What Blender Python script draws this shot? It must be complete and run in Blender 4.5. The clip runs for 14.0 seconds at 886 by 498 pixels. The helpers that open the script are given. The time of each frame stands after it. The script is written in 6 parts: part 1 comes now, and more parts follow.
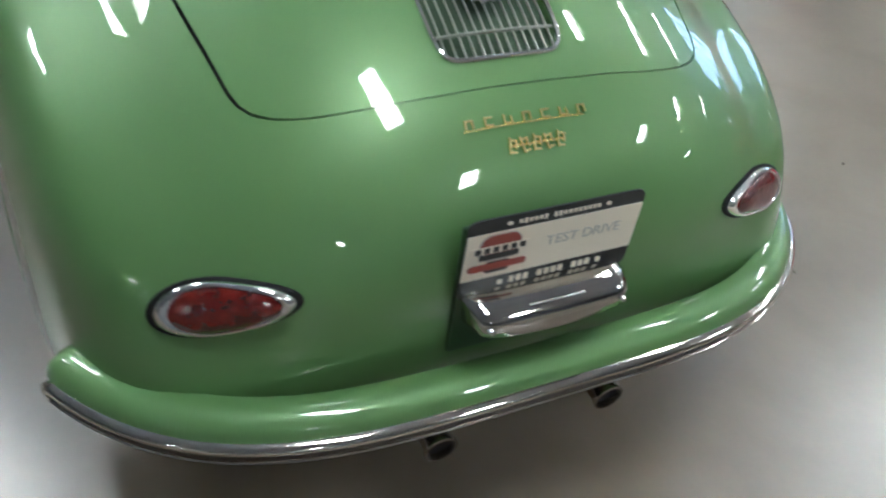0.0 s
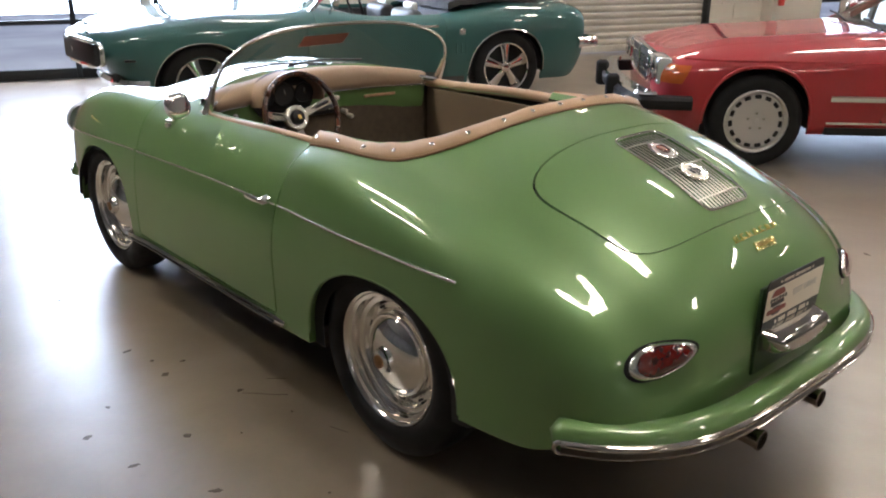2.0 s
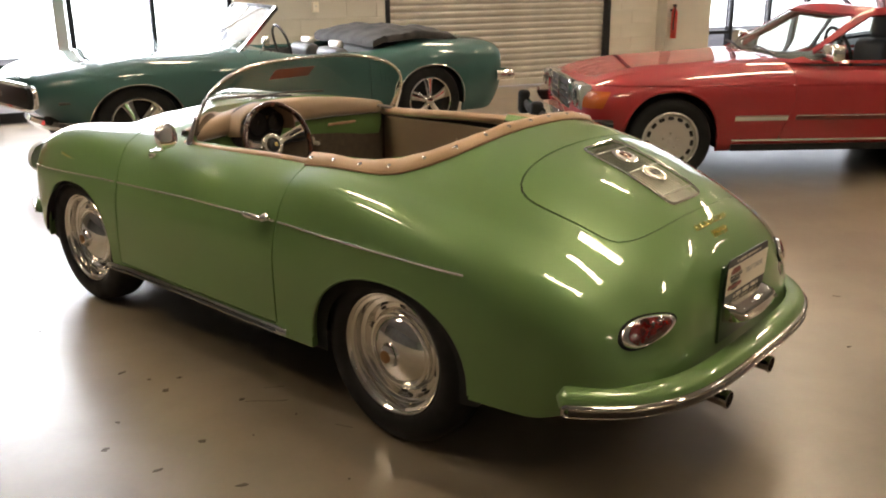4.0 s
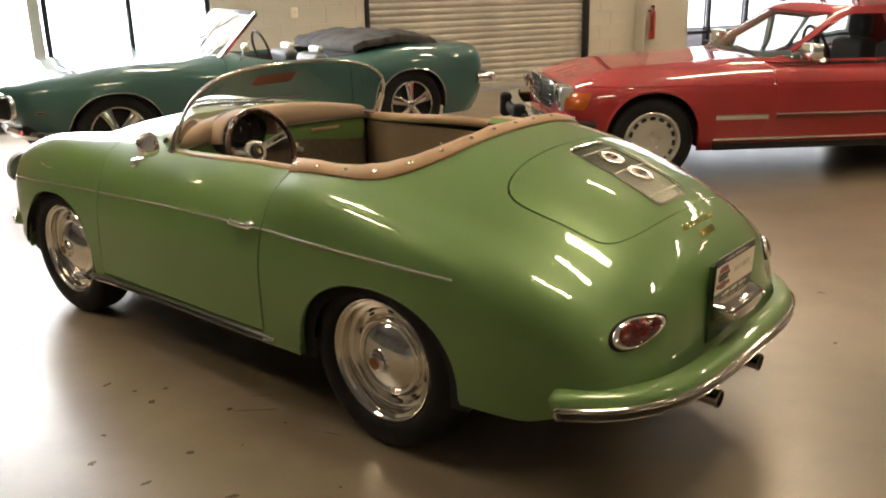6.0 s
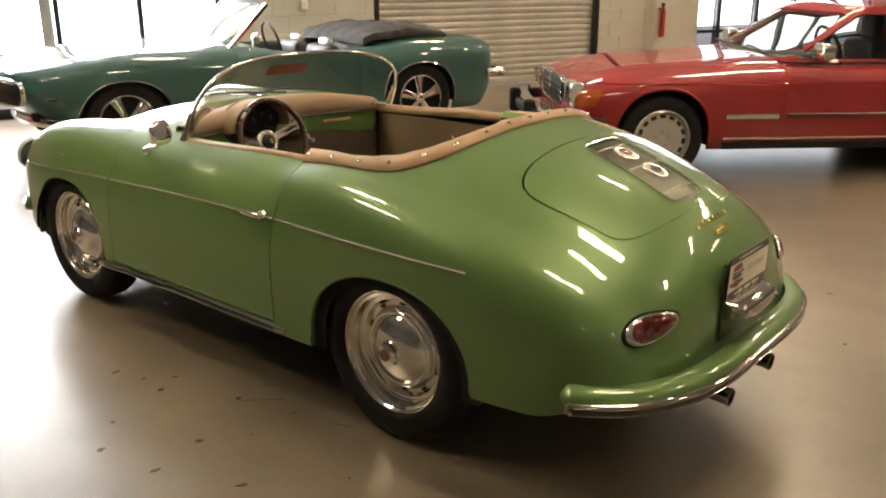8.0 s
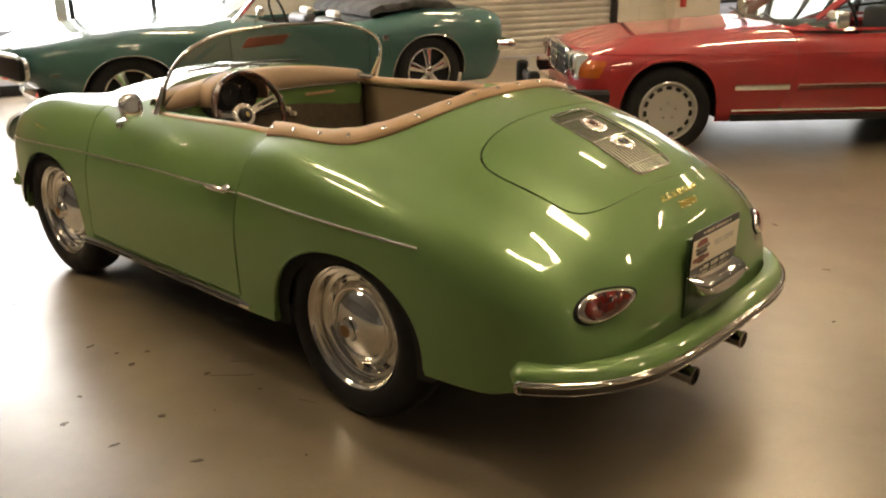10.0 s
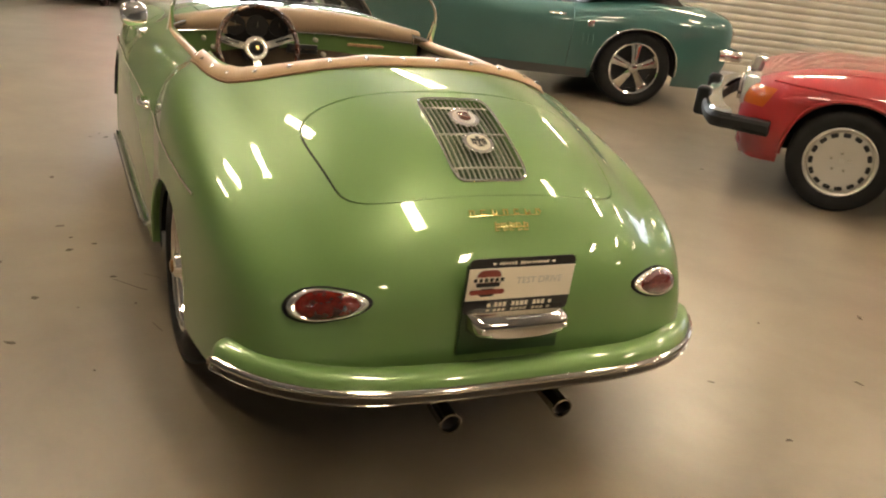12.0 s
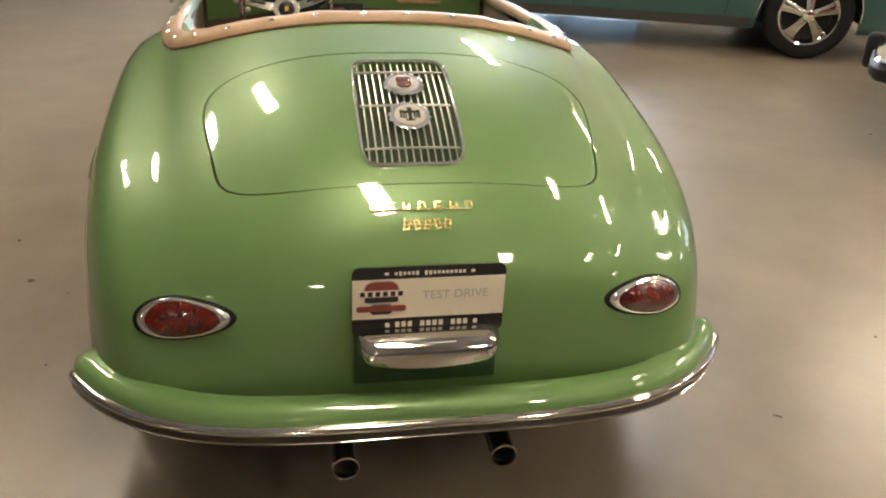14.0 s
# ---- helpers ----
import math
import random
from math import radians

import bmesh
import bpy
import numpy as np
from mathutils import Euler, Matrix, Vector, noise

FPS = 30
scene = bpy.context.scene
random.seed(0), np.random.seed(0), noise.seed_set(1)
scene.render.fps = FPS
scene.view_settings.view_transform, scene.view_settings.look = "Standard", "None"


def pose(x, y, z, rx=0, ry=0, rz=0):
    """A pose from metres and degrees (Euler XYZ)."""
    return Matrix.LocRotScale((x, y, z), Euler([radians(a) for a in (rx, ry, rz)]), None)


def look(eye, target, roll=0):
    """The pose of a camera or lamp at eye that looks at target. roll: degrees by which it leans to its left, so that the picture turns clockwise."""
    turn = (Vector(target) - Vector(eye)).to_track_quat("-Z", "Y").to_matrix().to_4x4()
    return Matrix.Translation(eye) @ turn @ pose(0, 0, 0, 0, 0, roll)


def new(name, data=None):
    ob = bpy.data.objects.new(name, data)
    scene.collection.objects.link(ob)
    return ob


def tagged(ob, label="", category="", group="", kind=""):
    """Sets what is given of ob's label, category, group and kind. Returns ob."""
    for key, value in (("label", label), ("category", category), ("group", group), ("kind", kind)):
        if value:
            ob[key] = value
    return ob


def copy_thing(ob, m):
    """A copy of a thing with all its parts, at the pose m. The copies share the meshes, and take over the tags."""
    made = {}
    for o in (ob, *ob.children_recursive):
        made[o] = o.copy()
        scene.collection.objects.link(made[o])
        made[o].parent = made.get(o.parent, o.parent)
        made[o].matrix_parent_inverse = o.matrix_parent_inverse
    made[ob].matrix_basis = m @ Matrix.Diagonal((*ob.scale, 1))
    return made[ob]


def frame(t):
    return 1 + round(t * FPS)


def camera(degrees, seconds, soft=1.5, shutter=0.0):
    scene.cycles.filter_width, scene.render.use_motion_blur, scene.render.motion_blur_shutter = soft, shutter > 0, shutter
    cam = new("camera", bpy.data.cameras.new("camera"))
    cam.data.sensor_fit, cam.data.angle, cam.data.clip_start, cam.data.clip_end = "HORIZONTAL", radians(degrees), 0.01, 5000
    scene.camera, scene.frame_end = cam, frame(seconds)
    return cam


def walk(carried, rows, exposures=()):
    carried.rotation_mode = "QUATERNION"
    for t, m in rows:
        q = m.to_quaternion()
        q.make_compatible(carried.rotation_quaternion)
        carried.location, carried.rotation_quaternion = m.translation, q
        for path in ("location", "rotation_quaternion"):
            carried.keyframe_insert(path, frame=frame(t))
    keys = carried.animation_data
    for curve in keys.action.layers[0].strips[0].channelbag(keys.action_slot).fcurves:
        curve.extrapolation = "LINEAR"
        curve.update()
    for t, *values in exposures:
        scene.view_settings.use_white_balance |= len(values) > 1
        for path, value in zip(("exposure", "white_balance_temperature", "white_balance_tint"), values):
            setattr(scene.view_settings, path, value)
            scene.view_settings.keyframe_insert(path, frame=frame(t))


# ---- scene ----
cam = camera(54.2, 14.0, soft=2.0, shutter=0.25)
PATH = [
    (0, (-0.642, -1.7, 1.41), (0.128, -0.35, 0.152), 7.8),
    (0.5, (-1.076, -1.729, 1.457), (-0.14, -0.341, 0.363), 5.4),
    (1, (-1.464, -1.799, 1.458), (-0.454, -0.358, 0.509), 1.4),
    (1.5, (-1.834, -1.765, 1.489), (-0.644, -0.395, 0.647), 1.2),
    (2, (-2.123, -1.842, 1.521), (-0.867, -0.447, 0.832), 0.3),
    (2.5, (-2.343, -1.87, 1.524), (-1.047, -0.502, 0.855), -0.3),
    (3, (-2.501, -1.847, 1.518), (-1.126, -0.552, 0.862), 1.1),
    (3.2, (-2.534, -1.856, 1.51), (-1.131, -0.579, 0.877), 1.1),
    (5.5, (-2.549, -1.847, 1.508), (-1.099, -0.608, 0.91), -1.3),
    (6, (-2.544, -1.833, 1.507), (-1.083, -0.605, 0.909), -1.1),
    (6.5, (-2.552, -1.821, 1.503), (-1.09, -0.596, 0.902), -0.6),
    (7, (-2.565, -1.805, 1.501), (-1.111, -0.572, 0.898), -0.0),
    (9.5, (-2.529, -1.83, 1.496), (-1.088, -0.591, 0.872), -0.9),
    (10, (-2.369, -1.946, 1.479), (-0.979, -0.67, 0.816), -0.8),
    (10.2, (-2.297, -2.033, 1.496), (-0.994, -0.685, 0.8), 1.0),
    (10.5, (-2.127, -2.128, 1.481), (-0.905, -0.728, 0.742), 3.1),
    (11, (-1.785, -2.206, 1.466), (-0.678, -0.724, 0.706), 5.4),
    (11.5, (-1.422, -2.399, 1.472), (-0.418, -0.835, 0.732), 5.9),
    (12, (-1.066, -2.6, 1.47), (-0.242, -0.931, 0.738), 7.6),
    (12.5, (-0.73, -2.697, 1.465), (-0.001, -0.964, 0.785), 8.5),
    (13, (-0.512, -2.805, 1.443), (0.076, -1.022, 0.754), 5.7),
    (13.5, (-0.363, -2.621, 1.42), (0.079, -0.821, 0.669), 3.9),
    (14, (-0.257, -2.357, 1.427), (0.096, -0.583, 0.575), 2.7),
]
EXPOSURES = [(0, 0.3, 4600, 6), (0.5, 0.32, 4600, 6), (1.5, 0.14, 5100, 15), (3, -0.05, 6250, 16), (6.5, 0.02, 7000, 14), (9.5, 0.02, 7300, 14), (11, 0.06, 8200, 14), (12.5, 0.57, 6300, 12), (14, 0.4, 6200, 13)]
walk(cam, [(t, look(eye, target, roll)) for t, eye, target, roll in PATH], EXPOSURES)
# ---- world, sun, exposure ----
world = bpy.data.worlds.new("sky")
scene.world = world
world.use_nodes = True
wn = world.node_tree.nodes
sky = wn.new("ShaderNodeTexSky")
sky.sky_type = "NISHITA"
sky.sun_disc = False
sky.sun_elevation = radians(48)
sky.sun_rotation = radians(200)
wn["Background"].inputs[1].default_value = 0.15
world.node_tree.links.new(sky.outputs[0], wn["Background"].inputs[0])
sun = new("sun", bpy.data.lights.new("sun", "SUN"))
sun.data.energy, sun.data.angle, sun.data.color = 3.0, radians(0.6), (1.0, 0.95, 0.87)
sun.matrix_world = pose(0, 0, 20, 42, 0, 160)

# the building's own axes: WALL_D runs along the long glazed wall, WALL_N points out through it
WALL_N = Vector((0.358, 0.934, 0)).normalized()
WALL_D = Vector((WALL_N.y, -WALL_N.x, 0))
WALL_AT = 7.71
ROOM = Matrix(((WALL_D.x, WALL_N.x, 0, 0), (WALL_D.y, WALL_N.y, 0, 0), (0, 0, 1, 0), (0, 0, 0, 1)))
S0, S1, N0, CEIL = -11.0, 14.0, -11.0, 4.3
LAMP_POWER, WINDOW_POWER = 75.0, 560.0

# ---- materials ----


def mat(name, color=(0.5, 0.5, 0.5), rough=0.5, metal=0.0, coat=0.0, coat_rough=0.03, spec=0.5):
    m = bpy.data.materials.new(name)
    m.use_nodes = True
    b = m.node_tree.nodes["Principled BSDF"]
    b.inputs["Base Color"].default_value = (*color, 1)
    b.inputs["Roughness"].default_value = rough
    b.inputs["Metallic"].default_value = metal
    b.inputs["Coat Weight"].default_value = coat
    b.inputs["Coat Roughness"].default_value = coat_rough
    b.inputs["Specular IOR Level"].default_value = spec
    return m


def nd(m, kind, **inputs):
    n = m.node_tree.nodes.new(kind)
    for k, v in inputs.items():
        n.inputs[k.replace("_", " ")].default_value = v
    return n


def ln(m, a, b):
    m.node_tree.links.new(a, b)


def bsdf(m):
    return m.node_tree.nodes["Principled BSDF"]


def mottle(m, c1, c2, scale, detail=6.0, lo=0.35, hi=0.65, coords="Object"):
    """Two tones of the base colour by noise."""
    tc = nd(m, "ShaderNodeTexCoord")
    n = nd(m, "ShaderNodeTexNoise", Scale=scale, Detail=detail)
    ln(m, tc.outputs[coords], n.inputs["Vector"])
    r = nd(m, "ShaderNodeValToRGB")
    r.color_ramp.elements[0].position, r.color_ramp.elements[1].position = lo, hi
    r.color_ramp.elements[0].color, r.color_ramp.elements[1].color = (*c1, 1), (*c2, 1)
    ln(m, n.outputs["Fac"], r.inputs["Fac"])
    ln(m, r.outputs["Color"], bsdf(m).inputs["Base Color"])
    return n, tc


def bumpy(m, scale, strength, distance=0.002, detail=4.0, coords="Object"):
    tc = nd(m, "ShaderNodeTexCoord")
    n = nd(m, "ShaderNodeTexNoise", Scale=scale, Detail=detail)
    ln(m, tc.outputs[coords], n.inputs["Vector"])
    b = nd(m, "ShaderNodeBump", Strength=strength, Distance=distance)
    ln(m, n.outputs["Fac"], b.inputs["Height"])
    ln(m, b.outputs["Normal"], bsdf(m).inputs["Normal"])


def rough_noise(m, scale, lo, hi):
    tc = nd(m, "ShaderNodeTexCoord")
    n = nd(m, "ShaderNodeTexNoise", Scale=scale, Detail=5.0)
    ln(m, tc.outputs["Object"], n.inputs["Vector"])
    r = nd(m, "ShaderNodeMapRange")
    r.inputs["From Min"].default_value, r.inputs["From Max"].default_value = 0.3, 0.7
    r.inputs["To Min"].default_value, r.inputs["To Max"].default_value = lo, hi
    ln(m, n.outputs["Fac"], r.inputs["Value"])
    ln(m, r.outputs["Result"], bsdf(m).inputs["Roughness"])


def paint(name, c1, c2, flake=0.0, rough=0.55):
    m = mat(name, c1, rough, flake, 1.0, 0.025, 0.35)
    mottle(m, c1, c2, 1.6, 3.0)
    tc = nd(m, "ShaderNodeTexCoord")
    n = nd(m, "ShaderNodeTexNoise", Scale=9.0, Detail=2.0)
    ln(m, tc.outputs["Object"], n.inputs["Vector"])
    b = nd(m, "ShaderNodeBump", Strength=0.05, Distance=0.01)
    ln(m, n.outputs["Fac"], b.inputs["Height"])
    ln(m, b.outputs["Normal"], bsdf(m).inputs["Coat Normal"])
    return m


GREEN = paint("green_paint", (0.116, 0.212, 0.066), (0.124, 0.224, 0.072), 0.18, 0.40)
TEAL = paint("teal_paint", (0.024, 0.086, 0.080), (0.029, 0.098, 0.090), 0.0, 0.55)
RED = paint("red_paint", (0.27, 0.007, 0.011), (0.30, 0.009, 0.013))
CHROME = mat("chrome", (0.86, 0.85, 0.82), 0.06, 1.0)
rough_noise(CHROME, 14, 0.04, 0.11)
ALU = mat("polished_aluminium", (0.74, 0.72, 0.68), 0.09, 1.0)
rough_noise(ALU, 30, 0.03, 0.08)
GOLD = mat("gilt_metal", (0.92, 0.76, 0.34), 0.24, 1.0)
BRASS = mat("worn_brass", (0.34, 0.20, 0.10), 0.35, 1.0)
STRIPMETAL = mat("dulled_bright_metal", (0.60, 0.57, 0.51), 0.09, 1.0)
rough_noise(STRIPMETAL, 20, 0.06, 0.14)
RUBBER = mat("black_rubber", (0.010, 0.010, 0.010), 0.62, spec=0.2)
rough_noise(RUBBER, 12, 0.5, 0.75)
BLACK = mat("black_plastic", (0.012, 0.012, 0.012), 0.42, spec=0.3)
SEAM = mat("dark_gap", (0.006, 0.007, 0.006), 0.9)
UNDER = mat("underside_black", (0.01, 0.01, 0.01), 0.85)
TAN = mat("tan_leather", (0.38, 0.25, 0.145), 0.5)
mottle(TAN, (0.33, 0.215, 0.12), (0.41, 0.275, 0.165), 7.0)
bumpy(TAN, 120, 0.25, 0.002)
# Tan leather darkened; the dash pad's shade is put into its colour.
DASHTAN = mat("shaded_tan_leather", (0.24, 0.165, 0.10), 0.6)
bumpy(DASHTAN, 180, 0.15)
TANFAB = mat("tan_fabric", (0.36, 0.22, 0.12), 0.8)
mottle(TANFAB, (0.30, 0.18, 0.095), (0.40, 0.25, 0.14), 40)
CARPET = mat("brown_carpet", (0.06, 0.042, 0.025), 0.95)
mottle(CARPET, (0.05, 0.036, 0.022), (0.065, 0.047, 0.029), 35)
WOOD = mat("varnished_wood", (0.10, 0.035, 0.012), 0.25, 0, 0.7)
mottle(WOOD, (0.022, 0.008, 0.004), (0.070, 0.024, 0.011), 40)
LENS = mat("red_lens", (0.10, 0.004, 0.004), 0.12, 0, 1.0)
mottle(LENS, (0.055, 0.005, 0.004), (0.12, 0.010, 0.006), 45)
bumpy(LENS, 70, 0.5, 0.004, 1.0)
AMBER = mat("amber_lens", (0.40, 0.085, 0.015), 0.12, 0, 1.0)
GLASS = mat("clear_glass", (1, 1, 1), 0.0)
bsdf(GLASS).inputs["Transmission Weight"].default_value = 1.0
bsdf(GLASS).inputs["IOR"].default_value = 1.45
HEADLAMP = mat("headlamp_glass", (0.8, 0.82, 0.82), 0.08, 0.6, 1.0)
SIGN = mat("sign_white", (0.80, 0.73, 0.60), 0.35)
SIGNBLACK = mat("sign_black", (0.012, 0.012, 0.013), 0.3)
SIGNGREY = mat("sign_grey", (0.50, 0.48, 0.44), 0.4)
SIGNRED = mat("sign_red", (0.25, 0.05, 0.035), 0.4)
ENAMEL = mat("cream_enamel", (0.46, 0.43, 0.36), 0.25, 0, 0.8)
STICKER = mat("orange_sticker", (0.26, 0.085, 0.05), 0.6)
RIMGREY = mat("silver_alloy_paint", (0.50, 0.48, 0.44), 0.36, 0.5, 0.4)
SOFTTOP = mat("black_cloth", (0.022, 0.022, 0.022), 0.9)
mottle(SOFTTOP, (0.013, 0.013, 0.013), (0.04, 0.038, 0.036), 6.0)
bumpy(SOFTTOP, 18, 0.5, 0.02)
VINYL = mat("black_vinyl", (0.02, 0.02, 0.021), 0.45)
WALLPAINT = mat("cream_wall_paint", (0.70, 0.66, 0.56), 0.6)
mottle(WALLPAINT, (0.48, 0.45, 0.38), (0.56, 0.53, 0.46), 1.3, 8.0, 0.3, 0.7)
bumpy(WALLPAINT, 60, 0.15, 0.003)
CEILPAINT = mat("ceiling_grey", (0.42, 0.40, 0.38), 0.85)
mottle(CEILPAINT, (0.33, 0.31, 0.29), (0.40, 0.38, 0.35), 0.8)
# Kept darker than the cream wall, so unseen walls bounce less light.
DIMWALL = mat("dim_wall_grey", (0.45, 0.43, 0.39), 0.7)
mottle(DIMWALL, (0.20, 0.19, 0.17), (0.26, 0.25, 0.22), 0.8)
SHUTTER = mat("shutter_enamel", (0.60, 0.56, 0.46), 0.45)
mottle(SHUTTER, (0.36, 0.33, 0.27), (0.46, 0.43, 0.36), 2.2, 8.0)
BRONZE = mat("dark_bronze_frame", (0.03, 0.032, 0.036), 0.4, 0.6)
ASPHALT = mat("outdoor_pavement", (0.30, 0.30, 0.31), 0.9)
mottle(ASPHALT, (0.24, 0.24, 0.25), (0.36, 0.36, 0.36), 0.7, 8.0)
CHESTRED = mat("tool_chest_red", (0.45, 0.03, 0.02), 0.35, 0, 0.4)
STAIN = mat("oil_stain", (0.05, 0.042, 0.034), 0.55, spec=0.25)
mottle(STAIN, (0.055, 0.045, 0.034), (0.11, 0.09, 0.067), 14.0)


def concrete():
    m = mat("polished_concrete", (0.34, 0.30, 0.25), 0.282, spec=1.0)
    b = bsdf(m)
    tc = nd(m, "ShaderNodeTexCoord")
    big = nd(m, "ShaderNodeTexNoise", Scale=0.9, Detail=2.0, Roughness=0.5)
    fine = nd(m, "ShaderNodeTexNoise", Scale=38.0, Detail=6.0)
    vein = nd(m, "ShaderNodeTexNoise", Scale=2.6, Detail=2.0, Roughness=0.5)
    for n in (big, fine, vein):
        ln(m, tc.outputs["Object"], n.inputs["Vector"])
    r = nd(m, "ShaderNodeValToRGB")
    e = r.color_ramp.elements
    e[0].position, e[1].position = 0.30, 0.70
    e[0].color, e[1].color = (0.160, 0.132, 0.096, 1), (0.214, 0.177, 0.130, 1)
    ln(m, big.outputs["Fac"], r.inputs["Fac"])
    r2 = nd(m, "ShaderNodeValToRGB")
    e = r2.color_ramp.elements
    e[0].position, e[1].position = 0.25, 0.55
    e[0].color, e[1].color = (0.95, 0.945, 0.94, 1), (1, 1, 1, 1)
    ln(m, vein.outputs["Fac"], r2.inputs["Fac"])
    mul = nd(m, "ShaderNodeMixRGB", Fac=1.0)
    mul.blend_type = "MULTIPLY"
    ln(m, r.outputs["Color"], mul.inputs["Color1"])
    ln(m, r2.outputs["Color"], mul.inputs["Color2"])
    mul2 = nd(m, "ShaderNodeMixRGB", Fac=0.07)
    mul2.blend_type = "OVERLAY"
    ln(m, mul.outputs["Color"], mul2.inputs["Color1"])
    ln(m, fine.outputs["Color"], mul2.inputs["Color2"])
    smudge = nd(m, "ShaderNodeTexNoise", Scale=2.3, Detail=6.0, Roughness=0.6, Distortion=0.4)
    ln(m, tc.outputs["Object"], smudge.inputs["Vector"])
    r3 = nd(m, "ShaderNodeValToRGB")
    e = r3.color_ramp.elements
    e[0].position, e[1].position = 0.40, 0.85
    e[0].color, e[1].color = (1, 1, 1, 1), (0.66, 0.645, 0.62, 1)
    ln(m, smudge.outputs["Fac"], r3.inputs["Fac"])
    mul3 = nd(m, "ShaderNodeMixRGB", Fac=1.0)
    mul3.blend_type = "MULTIPLY"
    ln(m, mul2.outputs["Color"], mul3.inputs["Color1"])
    ln(m, r3.outputs["Color"], mul3.inputs["Color2"])
    ln(m, mul3.outputs["Color"], b.inputs["Base Color"])
    wear = nd(m, "ShaderNodeTexNoise", Scale=3.0, Detail=6.0, Roughness=0.6, Distortion=0.5)
    ln(m, tc.outputs["Object"], wear.inputs["Vector"])
    rr = nd(m, "ShaderNodeMapRange")
    rr.inputs["From Min"].default_value, rr.inputs["From Max"].default_value = 0.35, 0.65
    rr.inputs["To Min"].default_value, rr.inputs["To Max"].default_value = 0.281, 0.315
    ln(m, wear.outputs["Fac"], rr.inputs["Value"])
    ln(m, rr.outputs["Result"], b.inputs["Roughness"])
    return m


CONCRETE = concrete()


def glow(name, color, strength):
    m = mat(name, color, 0.5)
    bsdf(m).inputs["Emission Color"].default_value = (*color, 1)
    bsdf(m).inputs["Emission Strength"].default_value = strength
    return m


TUBE = glow("lit_diffuser", (1.0, 0.84, 0.60), LAMP_POWER)

# ---- mesh helpers ----


def mesh_ob(name, verts, faces, material, parent=None, smooth=True, sharp=40, label=""):
    me = bpy.data.meshes.new(name)
    me.from_pydata([tuple(v) for v in verts], [], faces)
    me.validate()
    me.update()
    if smooth:
        me.shade_smooth()
        me.set_sharp_from_angle(angle=radians(sharp))
    me.materials.append(material)
    ob = new(name, me)
    if parent is not None:
        ob.parent = parent
    return tagged(ob, label) if label else ob


def part(name, bm, material, parent=None, label="", smooth=True, sharp=40):
    bmesh.ops.recalc_face_normals(bm, faces=bm.faces)
    me = bpy.data.meshes.new(name)
    bm.to_mesh(me)
    bm.free()
    if smooth:
        me.shade_smooth()
        me.set_sharp_from_angle(angle=radians(sharp))
    me.materials.append(material)
    ob = new(name, me)
    if parent is not None:
        ob.parent = parent
    return tagged(ob, label) if label else ob


def thing(name, label, category, at=None, group="", kind=""):
    ob = new(name)
    ob.empty_display_size = 0.1
    if at is not None:
        ob.matrix_world = at
    return tagged(ob, label, category, group, kind)


def box(cx, cy, cz, sx, sy, sz, bevel=0.0, m=None, bm=None, seg=2):
    """A bevelled block by centre and size."""
    own = bmesh.new()
    bmesh.ops.create_cube(own, size=1, matrix=Matrix.Diagonal((sx, sy, sz, 1)))
    if bevel:
        bmesh.ops.bevel(own, geom=own.edges[:], offset=bevel, segments=seg, profile=0.5, affect="EDGES")
    bmesh.ops.transform(own, matrix=(m or Matrix()) @ Matrix.Translation((cx, cy, cz)), verts=own.verts)
    return join(bm, own)


def join(bm, own):
    if bm is None:
        return own
    me = bpy.data.meshes.new("tmp")
    own.to_mesh(me)
    own.free()
    bm.from_mesh(me)
    bpy.data.meshes.remove(me)
    return bm


def lathe(profile, seg=48, m=None, bm=None, axis="X", closed=False):
    """Turns (radius, along) pairs round an axis."""
    own = bmesh.new()
    rings = []
    for r, a in profile:
        ring = []
        for i in range(seg):
            t = 2 * math.pi * i / seg
            p = (a, r * math.cos(t), r * math.sin(t)) if axis == "X" else (r * math.cos(t), a, r * math.sin(t)) if axis == "Y" else (r * math.cos(t), r * math.sin(t), a)
            ring.append(own.verts.new(p))
        rings.append(ring)
    pairs = list(zip(rings, rings[1:])) + ([(rings[-1], rings[0])] if closed else [])
    for a, b in pairs:
        for i in range(seg):
            own.faces.new((a[i], a[(i + 1) % seg], b[(i + 1) % seg], b[i]))
    bmesh.ops.remove_doubles(own, verts=own.verts, dist=1e-5)
    if m is not None:
        bmesh.ops.transform(own, matrix=m, verts=own.verts)
    return join(bm, own)


def frames_along(points, closed=False, up=(0, 0, 1)):
    n = len(points)
    out = []
    for i, p in enumerate(points):
        a = points[i - 1] if (i or closed) else p
        b = points[(i + 1) % n] if (i < n - 1 or closed) else p
        t = (Vector(b) - Vector(a)).normalized()
        side = t.cross(Vector(up))
        side = side.normalized() if side.length > 1e-4 else Vector((1, 0, 0))
        out.append((Vector(p), side, side.cross(t).normalized()))
    return out


def sweep(points, section, closed=False, up=(0, 0, 1), bm=None, caps=True, scale=None):
    """Carries a closed section of (side, up) pairs along points."""
    own = bmesh.new()
    rings = []
    fr = frames_along(points, closed, up)
    for i, (p, s, u) in enumerate(fr):
        k = scale(i / max(1, len(fr) - 1)) if scale else 1.0
        rings.append([own.verts.new(p + s * (a * k) + u * (b * k)) for a, b in section])
    m = len(section)
    pairs = list(zip(rings, rings[1:])) + ([(rings[-1], rings[0])] if closed else [])
    for a, b in pairs:
        for i in range(m):
            own.faces.new((a[i], a[(i + 1) % m], b[(i + 1) % m], b[i]))
    if caps and not closed:
        own.faces.new(rings[0])
        own.faces.new(rings[-1][::-1])
    return join(bm, own)


